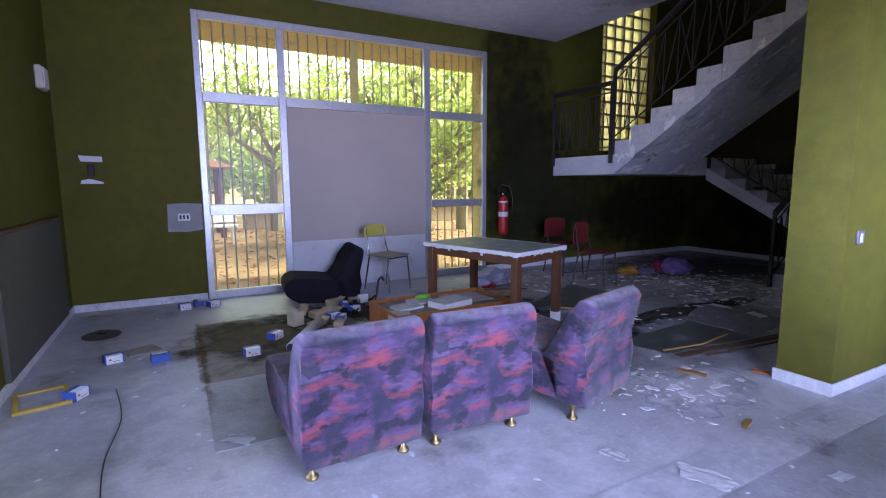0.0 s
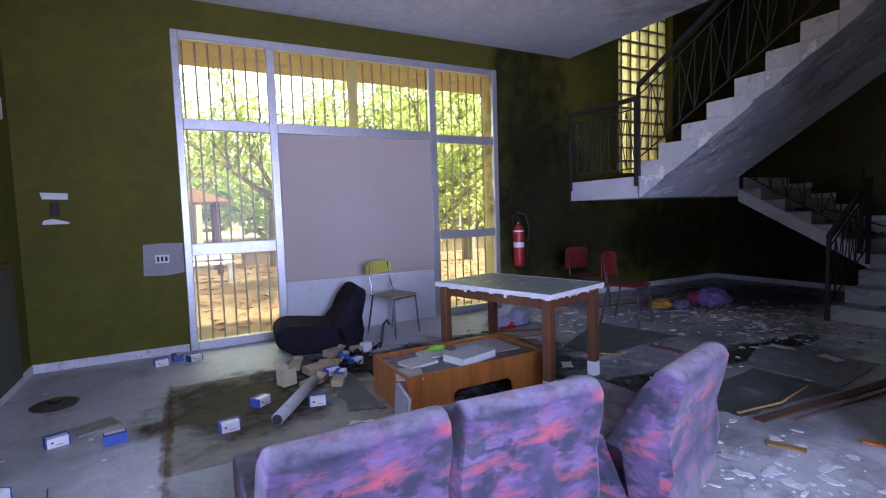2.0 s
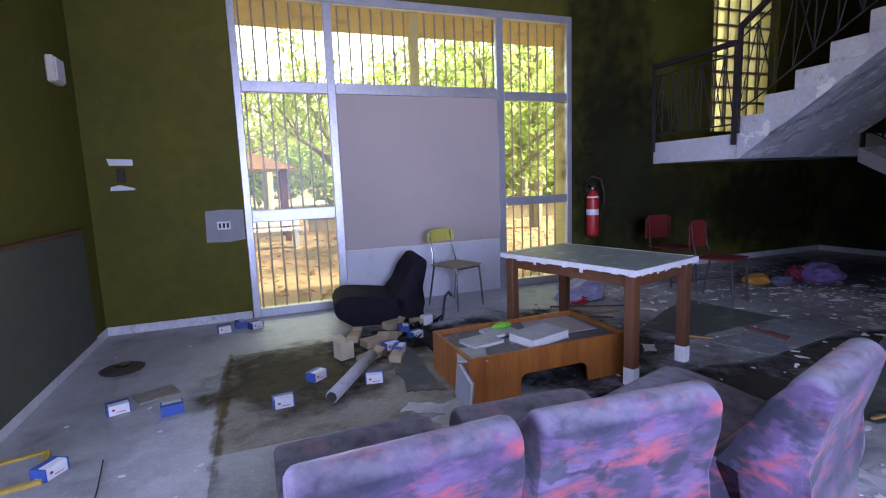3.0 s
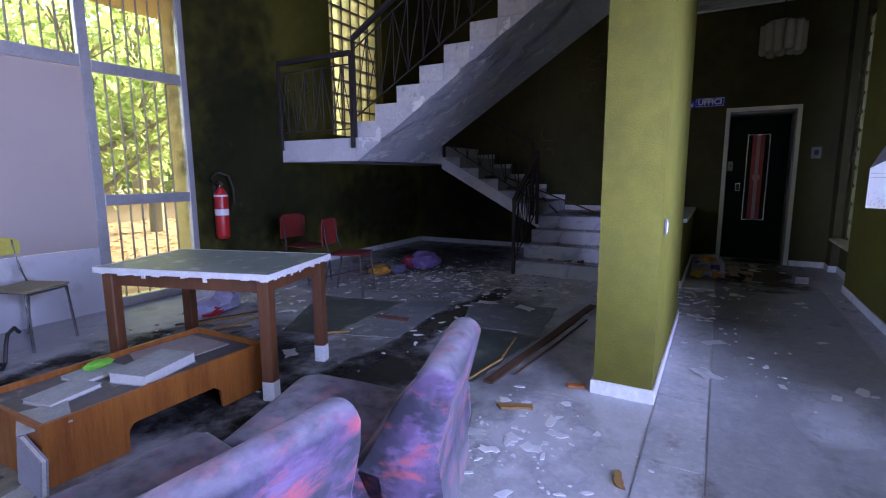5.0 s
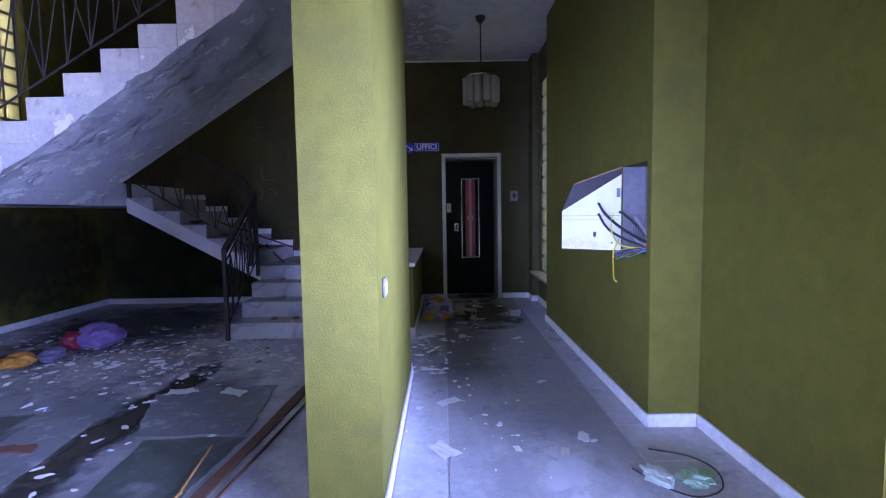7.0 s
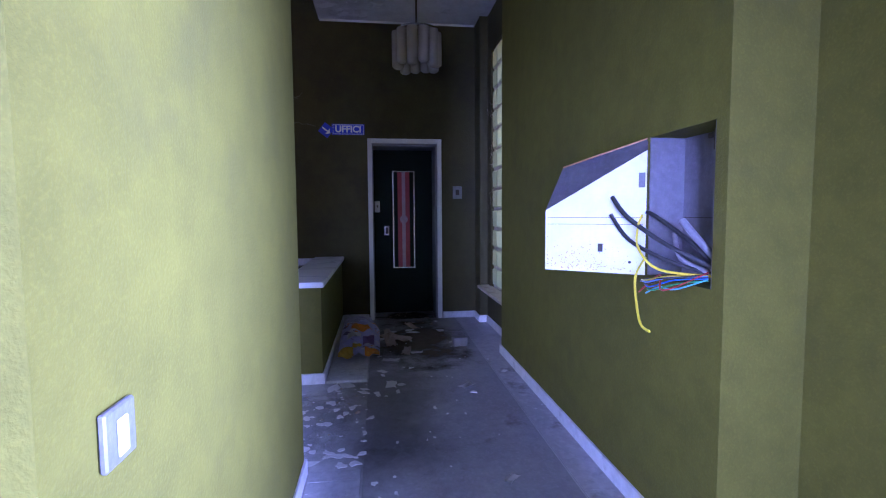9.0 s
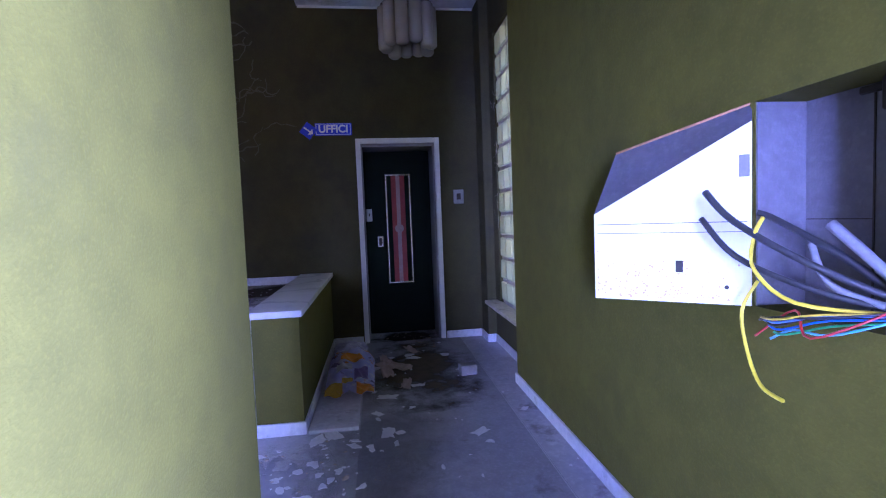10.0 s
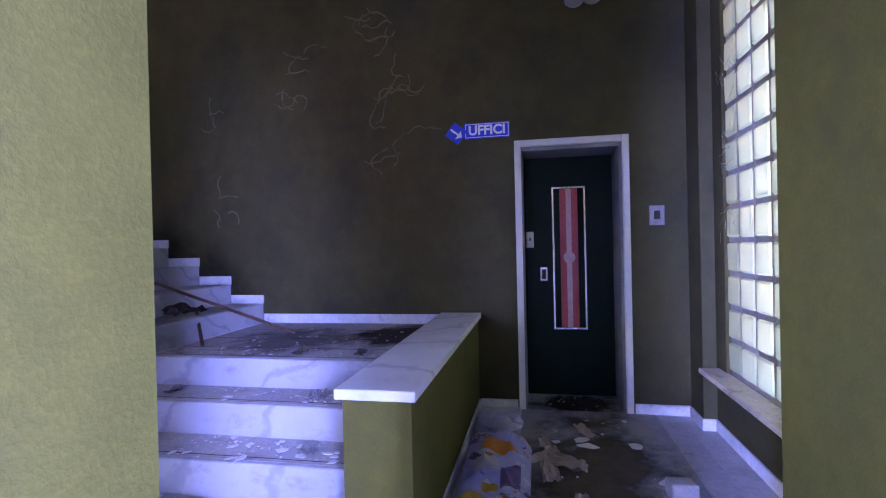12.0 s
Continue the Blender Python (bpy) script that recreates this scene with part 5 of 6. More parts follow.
def carton(m, size, label="small white and blue cardboard box on the floor"):
    a, b, c = size
    t = thing("carton", m, label, "box", "small cartons")
    part("box_body", boxes((-a, a, -b, b, 0, 2 * c), bevel=0.003), WHITE, t)
    part("blue_end", boxes((a - 0.006, a + 0.0015, -b - 0.0015, b + 0.0015, 0.0015, 2 * c + 0.0015), (-a - 0.0015, -a + 0.006, -b - 0.0015, b + 0.0015, 0.0015, 2 * c + 0.0015), (-a + 0.0062, a - 0.0062, 0.2 * b, b + 0.0015, 0.0015, 2 * c + 0.0015)), CARTON_BLUE, t, "blue printed sides")
    part("print", boxes((-0.6 * a, -0.35 * a, -b - 0.001, -b - 0.0002, 0.9 * c, 1.3 * c), (-0.25 * a, 0.55 * a, -b - 0.001, -b - 0.0002, 0.5 * c, 0.62 * c)), RED, t, "small red print")
    return t


for x, y, yaw, z in ((-0.75, 4.10, 20, 0), (-0.44, 3.95, 190, 0), (-0.88, 3.46, 60, 0), (0.18, 3.75, 5, 0.006), (0.41, 4.08, 40, 0.006), (0.76, 3.87, -10, 0.006), (1.24, 4.84, 80, 0.006), (1.02, 4.45, 15, 0.006), (1.06, 4.34, 60, 0.008), (1.28, 4.62, 25, 0.008), (-0.25, 5.62, 10, 0), (-0.12, 5.72, 100, 0), (0.02, 5.62, 30, 0)):
    carton(pose(x, y, z, 0, 0, yaw), (0.058, 0.04, 0.03))
KRAFT = surface("brown_card", (0.46, 0.37, 0.23), (0.30, 0.23, 0.14), (0.12, 0.08, 0.05), rough=0.85, scale=8)
CREAM_CARD = surface("cream_card", (0.56, 0.50, 0.34), (0.44, 0.38, 0.25), (0.25, 0.2, 0.12), rough=0.8, scale=8)
pot = thing("cream_box", pose(0.65, 4.42, 0.006, 0, 0, 22), "open cream cardboard box standing in the litter", "box")
for x0, x1, y0, y1 in ((-0.055, 0.055, -0.055, -0.052), (-0.055, 0.055, 0.052, 0.055), (-0.055, -0.052, -0.052, 0.052), (0.052, 0.055, -0.052, 0.052)):
    part("side", boxes((x0, x1, y0, y1, 0.0, 0.13)), CREAM_CARD, pot)
part("bottom", boxes((-0.052, 0.052, -0.052, 0.052, 0.001, 0.004)), CREAM_CARD, pot)
lid_flap = part("flap", boxes((-0.05, 0.05, 0.0, 0.06, -0.0015, 0.0015)), CREAM_CARD, pot)
lid_flap.matrix_local = pose(0, 0.056, 0.129, 20, 0, 0)
roll = thing("cardboard_tube", pose(0.66, 3.97, 0.047, 0, 0, 57), "grey cardboard tube lying on the floor", "tube")
part("sleeve", tube(bmesh.new(), [(-0.38, 0, 0), (0.3, 0, 0.02)], 0.04, 16), surface("pale_tube", (0.46, 0.46, 0.48), (0.36, 0.36, 0.38), (0.25, 0.23, 0.2), rough=0.7, scale=6), roll, smooth=True)
part("end_cap", tube(bmesh.new(), [(-0.39, 0, 0), (-0.381, 0, 0)], 0.032, 16), IRON, roll)
for x, y, yaw, a, b, h in ((0.92, 4.60, 20, 0.10, 0.06, 0.06), (0.80, 4.82, 70, 0.11, 0.05, 0.05), (1.06, 4.70, -20, 0.09, 0.06, 0.05), (1.45, 5.0, 10, 0.10, 0.05, 0.05), (0.82, 4.30, 40, 0.10, 0.05, 0.045), (1.18, 5.0, 30, 0.09, 0.05, 0.06), (1.0, 4.20, 65, 0.08, 0.045, 0.05)):
    crate = thing("cardboard_box", pose(x, y, 0.006, 3, 2, yaw), "crushed brown cardboard box with an open flap", "box", "boxes in the litter heap")
    bm = box(bmesh.new(), -a, a, -b, b, 0, h, 0.006, 2)
    for v in bm.verts:
        v.co += Vector((0.02, 0.015, -0.02)) * noise.noise(v.co * 14 + Vector((x, y, 0))) if v.co.z > 0.5 * h else Vector()
    part("box_body", bm, KRAFT, crate)
    flap = part("flap", boxes((0, 0.05, -0.85 * b, 0.85 * b, -0.0015, 0.0015)), KRAFT, crate)
    flap.matrix_local = pose(a - 0.004, 0, h - 0.014, 0, -38, 0)
litter = random.Random(17)
for _ in range(16):
    k = litter.random()
    x, y = 0.78 + 0.75 * k + litter.gauss(0, 0.07), 4.28 + 0.75 * k + litter.gauss(0, 0.09)
    a, b = litter.uniform(0.05, 0.13), litter.uniform(0.03, 0.07)
    c = litter.choice(((0.10, 0.06, 0.03), (0.05, 0.045, 0.03), (0.24, 0.16, 0.09), (0.04, 0.06, 0.05), (0.34, 0.31, 0.26), (0.02, 0.02, 0.022)))
    ob = tagged(part("torn_scrap", ruffled(a, b, int(1e4 * k), 0.4, litter.uniform(0, 0.05)), surface("scrap", c, tuple(0.65 * v for v in c), rough=0.8, scale=9)), "torn dirty scrap in the litter heap", "litter", "scraps in the litter heap")
    ob.matrix_world = pose(x, y, 0.007 , 0, 0, litter.uniform(0, 360))
GREEN_SHEET = surface("dark_green_sheet", (0.07, 0.082, 0.07), (0.045, 0.055, 0.048), (0.17, 0.165, 0.16), rough=0.4, scale=3.5, stain_at=(0.52, 0.72))
SLATE = surface("grey_blue_sheet", (0.17, 0.18, 0.20), (0.11, 0.115, 0.13), (0.34, 0.34, 0.36), rough=0.5, scale=4, stain_at=(0.55, 0.7))
RAG = random.Random(31)
for outline, z, mat, lab in (([(0.92, 3.62), (1.14, 3.55), (1.17, 4.55), (0.95, 4.35)], 0.006, GREEN_SHEET, "dark green sheet lying by the cabinet"),
                             ([(2.98, 2.22), (3.98, 2.14), (3.96, 2.72), (2.92, 2.60)], 0.001, GREEN_SHEET, "dark green sheet bordered by rotten wood"),
                             ([(4.02, 2.15), (4.86, 2.25), (4.68, 3.08), (3.99, 2.80)], 0.001, SLATE, "grey blue sheet strewn with plaster"),
                             ([(3.14, 4.03), (3.24, 3.62), (4.34, 3.68), (4.18, 4.58)], 0.001, GREEN_SHEET, "dark green sheet on the floor"),
                             ([(3.45, 3.10), (4.6, 3.25), (4.45, 3.58), (3.3, 3.52)], 0.001, SLATE, "pale grey sheet between the green ones")):
    bm = bmesh.new()
    rim = []
    for k in range(len(outline)):
        p, q = Vector(outline[k]), Vector(outline[(k + 1) % len(outline)])
        for i in range(9):
            rim.append(tuple(p.lerp(q, i / 9) + Vector((RAG.uniform(-0.014, 0.014), RAG.uniform(-0.014, 0.014)))))
    prism(bm, rim, "z", z, z + 0.005)
    tagged(part("floor_sheet", bm, mat), lab, "sheet", "loose floor sheets")
STICK = surface("rotten_wood_strip", (0.11, 0.055, 0.026), (0.06, 0.03, 0.016), rough=0.8, scale=6, stretch=(0.3, 3, 3))
SPLINTER = surface("yellow_splinter", (0.34, 0.20, 0.06), (0.24, 0.13, 0.04), rough=0.7, scale=8, stretch=(0.4, 2, 2))
CHIP = surface("orange_wood_chip", (0.40, 0.14, 0.03), (0.28, 0.09, 0.02), rough=0.6, scale=8)
BROKEN_BRICK = surface("red_brown_board", (0.13, 0.045, 0.03), (0.08, 0.03, 0.02), rough=0.8, scale=8)
for x0, y0, x1, y1, w, z, mat in ((3.0, 2.13, 5.1, 1.97, 0.042, 0.003, STICK), (3.2, 2.03, 4.6, 1.91, 0.007, 0.003, STICK), (2.98, 2.25, 3.38, 2.20, 0.008, 0.016, SPLINTER), (3.36, 2.21, 3.85, 2.28, 0.006, 0.008, SPLINTER), (2.9, 4.83, 3.35, 4.65, 0.02, 0.003, SPLINTER), (2.6, 4.7, 3.1, 4.35, 0.02, 0.003, STICK), (2.75, 4.55, 3.3, 4.5, 0.018, 0.004, SPLINTER), (2.8, 4.95, 3.5, 4.62, 0.015, 0.004, STICK),
                                  (3.22, 3.69, 3.37, 3.53, 0.014, 0.007, SPLINTER), (4.67, 5.22, 5.82, 5.07, 0.018, 0.003, BROKEN_BRICK), (3.83, 3.60, 3.86, 3.26, 0.055, 0.007, BROKEN_BRICK), (2.75, 1.95, 2.82, 1.79, 0.03, 0.005, SPLINTER), (3.19, 1.70, 3.23, 1.60, 0.03, 0.004, CHIP), (2.32, 1.25, 2.44, 1.29, 0.02, 0.001, SPLINTER), (5.2, 4.9, 6.0, 4.6, 0.015, 0.004, STICK)):
    a, b = Vector((x0, y0, 0)), Vector((x1, y1, 0))
    L = (b - a).length
    bm = bmesh.new()
    edge = [(L * i / 6, -w * rng.uniform(0.55, 1)) for i in range(7)] + [(L * i / 6 + rng.uniform(-0.02, 0.02), w * rng.uniform(0.55, 1)) for i in range(6, -1, -1)]
    prism(bm, edge, "z", 0, 0.012)
    ob = tagged(part("wood_strip", bm, mat), "splintered wooden strip lying on the floor", "wood", "wood strips")
    ob.matrix_world = pose(x0, y0, z, 0, 0, math.degrees(math.atan2(y1 - y0, x1 - x0)))


def crumpled(name, m, size, mats, label, category, seed, bumps=0.35):
    """A slumped bag: a squashed ball with folds, in patches of colour."""
    t = thing(name, m, label, category)
    rg = random.Random(seed)
    for k, mat in enumerate(mats):
        bm = bmesh.new()
        bmesh.ops.create_icosphere(bm, subdivisions=3, radius=1.0)
        off = Vector((rg.uniform(0, 9), rg.uniform(0, 9), rg.uniform(0, 9)))
        for v in bm.verts:
            d = 1 + bumps * noise.noise(v.co * 2.2 + off) + 0.12 * abs(noise.noise(v.co * 6 + off))
            v.co = Vector((v.co.x * size[0] * d, v.co.y * size[1] * d, max(0.0, (v.co.z * d + 0.75)) * size[2] * 0.6))
        shift = Vector((rg.uniform(-0.5, 0.5) * size[0], rg.uniform(-0.5, 0.5) * size[1], 0)) if k else Vector()
        scale = 1.0 if not k else 0.55
        for v in bm.verts:
            v.co = v.co * scale + shift
        part("fold" if k else "sack", bm, mat, t, smooth=False)
    return t


LILAC = surface("lilac_plastic", (0.30, 0.28, 0.46), (0.48, 0.47, 0.62), (0.7, 0.7, 0.74), rough=0.3, scale=9)
ORANGE = surface("orange_plastic", (0.78, 0.25, 0.015), (0.68, 0.32, 0.02), (0.75, 0.55, 0.05), rough=0.3, scale=9)
PURPLE = surface("purple_plastic", (0.15, 0.08, 0.30), (0.30, 0.22, 0.46), rough=0.35, scale=9)
MAROON = surface("dark_red_plastic", (0.22, 0.02, 0.05), (0.14, 0.015, 0.03), rough=0.35, scale=9)
YELLOW_BAG = surface("yellow_orange_cloth", (0.55, 0.28, 0.03), (0.42, 0.2, 0.03), rough=0.7, scale=9)


def feed_bag():
    """A printed plastic feed sack lying on the floor against the low wall."""
    t = thing("feed_sack", pose(6.77, 1.04, 0.027, 0, 0, 0), "crumpled lilac and orange printed plastic sack", "sack")

    def sheet(name, x0, x1, y0, y1, mat, lift, seed):
        bm = bmesh.new()
        off = Vector((seed, 3, 7))
        nx, ny = 34, 24
        grid = []
        for i in range(nx + 1):
            row = []
            for j in range(ny + 1):
                u, v = i / nx, j / ny
                x, y = x0 + (x1 - x0) * u, y0 + (y1 - y0) * v
                rise = min(1.0, (x + 0.03) / 0.58) ** 0.9 * (1.0 if x < 0.60 else max(0.0, 1 - (x - 0.60) / 0.15))
                side = math.sin(math.pi * min(max((y + 0.19) / 0.38, 0), 1)) ** 0.3
                fold = 1 - 2 * abs(noise.noise(Vector((x * 6 + 2 * y, y * 8, 1.5))))
                crease = 1 - 2 * abs(noise.noise(Vector((x * 17 - 5 * y, y * 15, 4))))
                z = 0.012 + lift + side * (0.19 * rise + 0.035 * fold + 0.016 * crease + 0.06 * y * rise) + 0.008 * noise.noise(Vector((x * 26, y * 26, 2)))
                row.append(bm.verts.new((x, y, max(z, 0.003 + lift))))
            grid.append(row)
        for i in range(nx):
            for j in range(ny):
                bm.faces.new((grid[i][j], grid[i + 1][j], grid[i + 1][j + 1], grid[i][j + 1]))
        bmesh.ops.solidify(bm, geom=list(bm.faces), thickness=0.002)
        part(name, bm, mat, t, smooth=True)

    YELLOW_PRINT = surface("yellow_print", (0.72, 0.50, 0.04), (0.62, 0.42, 0.03), rough=0.35, scale=12)
    mat, n, l, p = shader("printed_sack")
    co = n.new("ShaderNodeTexCoord").outputs["Object"]
    col = mixed(n, l, noisy(n, l, co, 6.0, 0.4, 0.6), (0.44, 0.43, 0.74), (0.60, 0.61, 0.82))
    col = mixed(n, l, noisy(n, l, co, 11.0, 0.55, 0.6, 3.0), col, (0.75, 0.74, 0.80))
    col = mixed(n, l, noisy(n, l, co, 9.0, 0.60, 0.64, 4.0, stretch=(1, 0.7, 1)), col, (0.12, 0.09, 0.26))
    col = mixed(n, l, noisy(n, l, co, 13.0, 0.63, 0.66, 2.0), col, (0.62, 0.24, 0.05))
    l.new(col, p.inputs["Base Color"])
    p.inputs["Roughness"].default_value = 0.35
    sheet("sack", 0.0, 0.74, -0.18, 0.18, mat, 0.0, 1)
    sheet("orange_corner", 0.0, 0.085, -0.176, -0.05, ORANGE, 0.004, 1)
    sheet("yellow_corner", 0.0, 0.10, 0.05, 0.176, YELLOW_PRINT, 0.004, 1)
    sheet("orange_print", 0.40, 0.47, -0.11, 0.08, ORANGE, 0.004, 1)
    sheet("white_print", 0.25, 0.37, -0.01, 0.11, WHITE, 0.004, 1)
    sheet("purple_print", 0.15, 0.31, -0.13, -0.03, PURPLE, 0.005, 1)
    sheet("yellow_print", 0.13, 0.18, -0.02, 0.06, YELLOW_PRINT, 0.006, 1)
    sheet("orange_top", 0.60, 0.72, -0.176, -0.10, ORANGE, 0.004, 1)


feed_bag()
crumpled("plastic_sack", pose(7.86, 1.08, 0.027, 0, 0, 10), (0.17, 0.15, 0.14), (LILAC, ORANGE), "crumpled lilac and orange sack near the lift", "sack", 5)
crumpled("plastic_bag", pose(6.15, 4.5, 0, 0, 0, 30), (0.27, 0.20, 0.19), (PURPLE, LILAC), "purple and white plastic bag under the stairs", "bag", 2)
crumpled("plastic_bag", pose(5.98, 4.66, 0, 0, 0, 60), (0.12, 0.10, 0.16), (MAROON,), "dark red plastic bag beside a purple one", "bag", 12)
crumpled("plastic_bag", pose(5.62, 4.58, 0, 0, 0, 20), (0.16, 0.09, 0.10), (surface("slate_plastic", (0.10, 0.09, 0.17), (0.2, 0.19, 0.28), rough=0.35, scale=9),), "grey violet plastic bag beside the cloth", "bag", 13)
crumpled("cloth_bundle", pose(5.45, 4.75, 0), (0.15, 0.12, 0.10), (YELLOW_BAG,), "small orange cloth bundle on the floor", "cloth", 3)
crumpled("plastic_bag", pose(3.25, 5.05, 0, 0, 0, 10), (0.30, 0.16, 0.20), (LILAC, ORANGE, RED), "lilac and orange plastic bags beneath the window", "bag", 4)
crumpled("crushed_packet", pose(3.46, -0.05, 0.006, 0, 0, 20), (0.09, 0.06, 0.028), (surface("pale_green_film", (0.45, 0.55, 0.52), (0.6, 0.65, 0.65), (0.2, 0.4, 0.2), rough=0.3, scale=14),), "crushed pale green plastic packet", "packet", 6, 0.8)
crumpled("crushed_packet", pose(3.44, -0.23, 0.006, 0, 0, -30), (0.085, 0.07, 0.028), (surface("green_white_film", (0.5, 0.55, 0.6), (0.15, 0.4, 0.12), rough=0.3, scale=14),), "crushed white and green plastic packet", "packet", 7, 0.8)
for x, y, yaw, a, b in ((7.36, 0.76, 10, 0.11, 0.055), (7.50, 0.68, 70, 0.15, 0.10), (7.02, 0.62, -15, 0.07, 0.045), (7.72, 0.76, 30, 0.09, 0.05), (7.22, 0.10, 5, 0.08, 0.05), (8.0, 0.50, 30, 0.09, 0.05)):
    ob = tagged(part("card_piece", ruffled(a, b, int(1000 * x), 0.45, 0.03), surface("pale_card", (0.56, 0.46, 0.40), (0.44, 0.34, 0.29), rough=0.85, scale=9)), "torn pale cardboard piece in the corridor", "cardboard", "torn card in the corridor")
    ob.matrix_world = pose(x, y, 0.007, 3, -2, yaw)

# yellow frame, ring and wire near the west wall
fr = thing("picture_frame", pose(-1.06, 3.52, 0, 0, 0, 12), "yellow wooden picture frame lying flat", "frame")
GOLD = surface("yellow_wood", (0.55, 0.38, 0.06), (0.4, 0.27, 0.05), rough=0.5, scale=8)
for x0, x1, y0, y1 in ((-0.14, 0.14, -0.17, -0.14), (-0.14, 0.14, 0.14, 0.17), (-0.14, -0.11, -0.14, 0.14), (0.11, 0.14, -0.14, 0.14)):
    part("moulding", boxes((x0, x1, y0, y1, 0, 0.02), bevel=0.003), GOLD, fr)
part("backing", boxes((-0.11, 0.11, -0.14, 0.14, 0.001, 0.008)), DARK_FLOOR, fr)
# Unidentified round metal object, modelled as a disc with a knob.
lid = thing("round_metal_disc", pose(-0.91, 4.92, 0), "round rusty metal disc lying on the floor", "tray")
part("disc", lathe(bmesh.new(), [(0.14, 0.0), (0.15, 0.012), (0.13, 0.02), (0.06, 0.024)], 24), surface("rusty_lid", (0.16, 0.13, 0.11), (0.1, 0.08, 0.07), rough=0.5, metal=0.6, scale=10), lid)
part("knob", lathe(bmesh.new(), [(0.04, 0.0245), (0.05, 0.045), (0.03, 0.05)], 16), CHROME, lid)
mag = tagged(part("magazine", boxes((-0.12, 0.12, -0.09, 0.09, 0, 0.012), bevel=0.003), surface("old_magazine", (0.35, 0.33, 0.3), (0.2, 0.17, 0.14), rough=0.6, scale=15)), "old magazine lying between two cartons", "magazine")
mag.matrix_world = pose(-0.58, 4.28, 0, 0, 0, 25)
bm = tube(bmesh.new(), smooth_line([(-0.60, 2.0, 0.005), (-0.64, 2.5, 0.005), (-0.61, 3.0, 0.005), (-0.68, 3.5, 0.005)]), 0.003, 6)
tagged(part("floor_wire", bm, IRON), "thin black wire along the floor", "wire")
bm = tube(bmesh.new(), smooth_line([(3.75, -0.12, 0.009), (3.66, -0.30, 0.009), (3.52, -0.36, 0.009), (3.36, -0.30, 0.009), (3.30, -0.16, 0.009), (3.38, -0.05, 0.009), (3.55, 0.04, 0.009)]), 0.004, 6)
tagged(part("floor_wire", bm, IRON), "dark cable coiled near the wall", "wire")

# books and papers on the low cabinet
PAPER = surface("paper_pages", (0.72, 0.70, 0.66), (0.6, 0.58, 0.55), rough=0.7, scale=20)
for k, (x, y, yaw, a, b, h) in enumerate(((1.42, 3.60, 12, 0.12, 0.09, 0.022), (1.62, 3.74, 8, 0.11, 0.09, 0.02), (1.79, 3.50, 16, 0.17, 0.11, 0.055), (1.27, 3.42, -20, 0.09, 0.12, 0.008))):
    bk = thing("book", pose(x, y, 0.251, 0, 0, yaw), "dusty grey book lying on the cabinet", "book", "books on the cabinet")
    part("cover", boxes((-a, a, -b, b, 0, 0.003), (-a, a, -b, b, h - 0.003, h)), surface("dusty_cover", (0.42, 0.43, 0.43), (0.3, 0.31, 0.32), rough=0.6, scale=12), bk)
    part("page_block", boxes((-a + 0.004, a - 0.004, -b + 0.004, b - 0.004, 0.0032, h - 0.0032)), PAPER, bk)
bm = bmesh.new()
prism(bm, [(0.27, 0.1), (0.78, 0.06), (0.80, 0.42), (0.42, 0.45)], "z", 0, 0.006)
ob = tagged(part("card_sheet", bm, surface("pinkish_card", (0.36, 0.30, 0.29), (0.28, 0.23, 0.22), rough=0.8, scale=6)), "curled pinkish card sheet on the cabinet", "sheet")
ob.matrix_world = pose(1.48, 3.40, 0.2515, 0, 0, 4)
crumpled("green_rag", pose(1.66, 3.77, 0.272), (0.07, 0.04, 0.035), (surface("lime_cloth", (0.22, 0.55, 0.05), (0.16, 0.42, 0.04), rough=0.8, scale=14),), "small lime green rag on a book", "rag", 9)
for x, y, yaw in ((1.12, 3.32, 30), (1.05, 3.18, 10)):
    ob = tagged(part("paper_scrap", ruffled(0.13, 0.07, int(90 * x), 0.08), PAPER), "torn paper beside the cabinet", "paper", "paper scraps")
    ob.matrix_world = pose(x, y, 0.006, 0, 0, yaw)

leaning = thing("magazine", pose(1.193, 3.43, 0.006, 0, -14, 88), "pale folded magazine leaning against the cabinet end", "magazine")
part("cover", boxes((-0.19, 0.02, 0.0, 0.006, 0.0, 0.22), (-0.19, 0.02, 0.022, 0.028, 0.0, 0.22)), surface("faded_cover", (0.36, 0.35, 0.40), (0.26, 0.25, 0.30), (0.2, 0.2, 0.24), rough=0.5, scale=9), leaning)
part("page_block", boxes((-0.186, 0.016, 0.0065, 0.0215, 0.003, 0.216)), PAPER, leaning)
tagged(part("bent_pipe", tube(bmesh.new(), [(1.66, 5.02, 0.012), (1.70, 5.08, 0.03), (1.73, 5.12, 0.14), (1.76, 5.16, 0.20), (1.82, 5.22, 0.22), (1.86, 5.26, 0.17)], 0.013, 8), RUBBER), "bent black pipe standing on the floor", "pipe")
packet = tagged(part("paper_packet", box(bmesh.new(), -0.05, 0.05, -0.035, 0.035, 0, 0.09, 0.006), WHITE), "white paper packet near the window", "packet")
packet.matrix_world = pose(1.50, 4.98, 0.001, 0, 0, 20)
packet = tagged(part("crushed_carton", box(bmesh.new(), -0.05, 0.05, -0.07, 0.07, 0, 0.085, 0.012, 2), surface("pale_carton", (0.26, 0.25, 0.245), (0.18, 0.17, 0.17), (0.3, 0.27, 0.25), rough=0.8, scale=9)), "crushed pale carton on the corridor floor", "box")
packet.matrix_world = pose(7.20, 0.10, 0.007, 0, 0, 6)

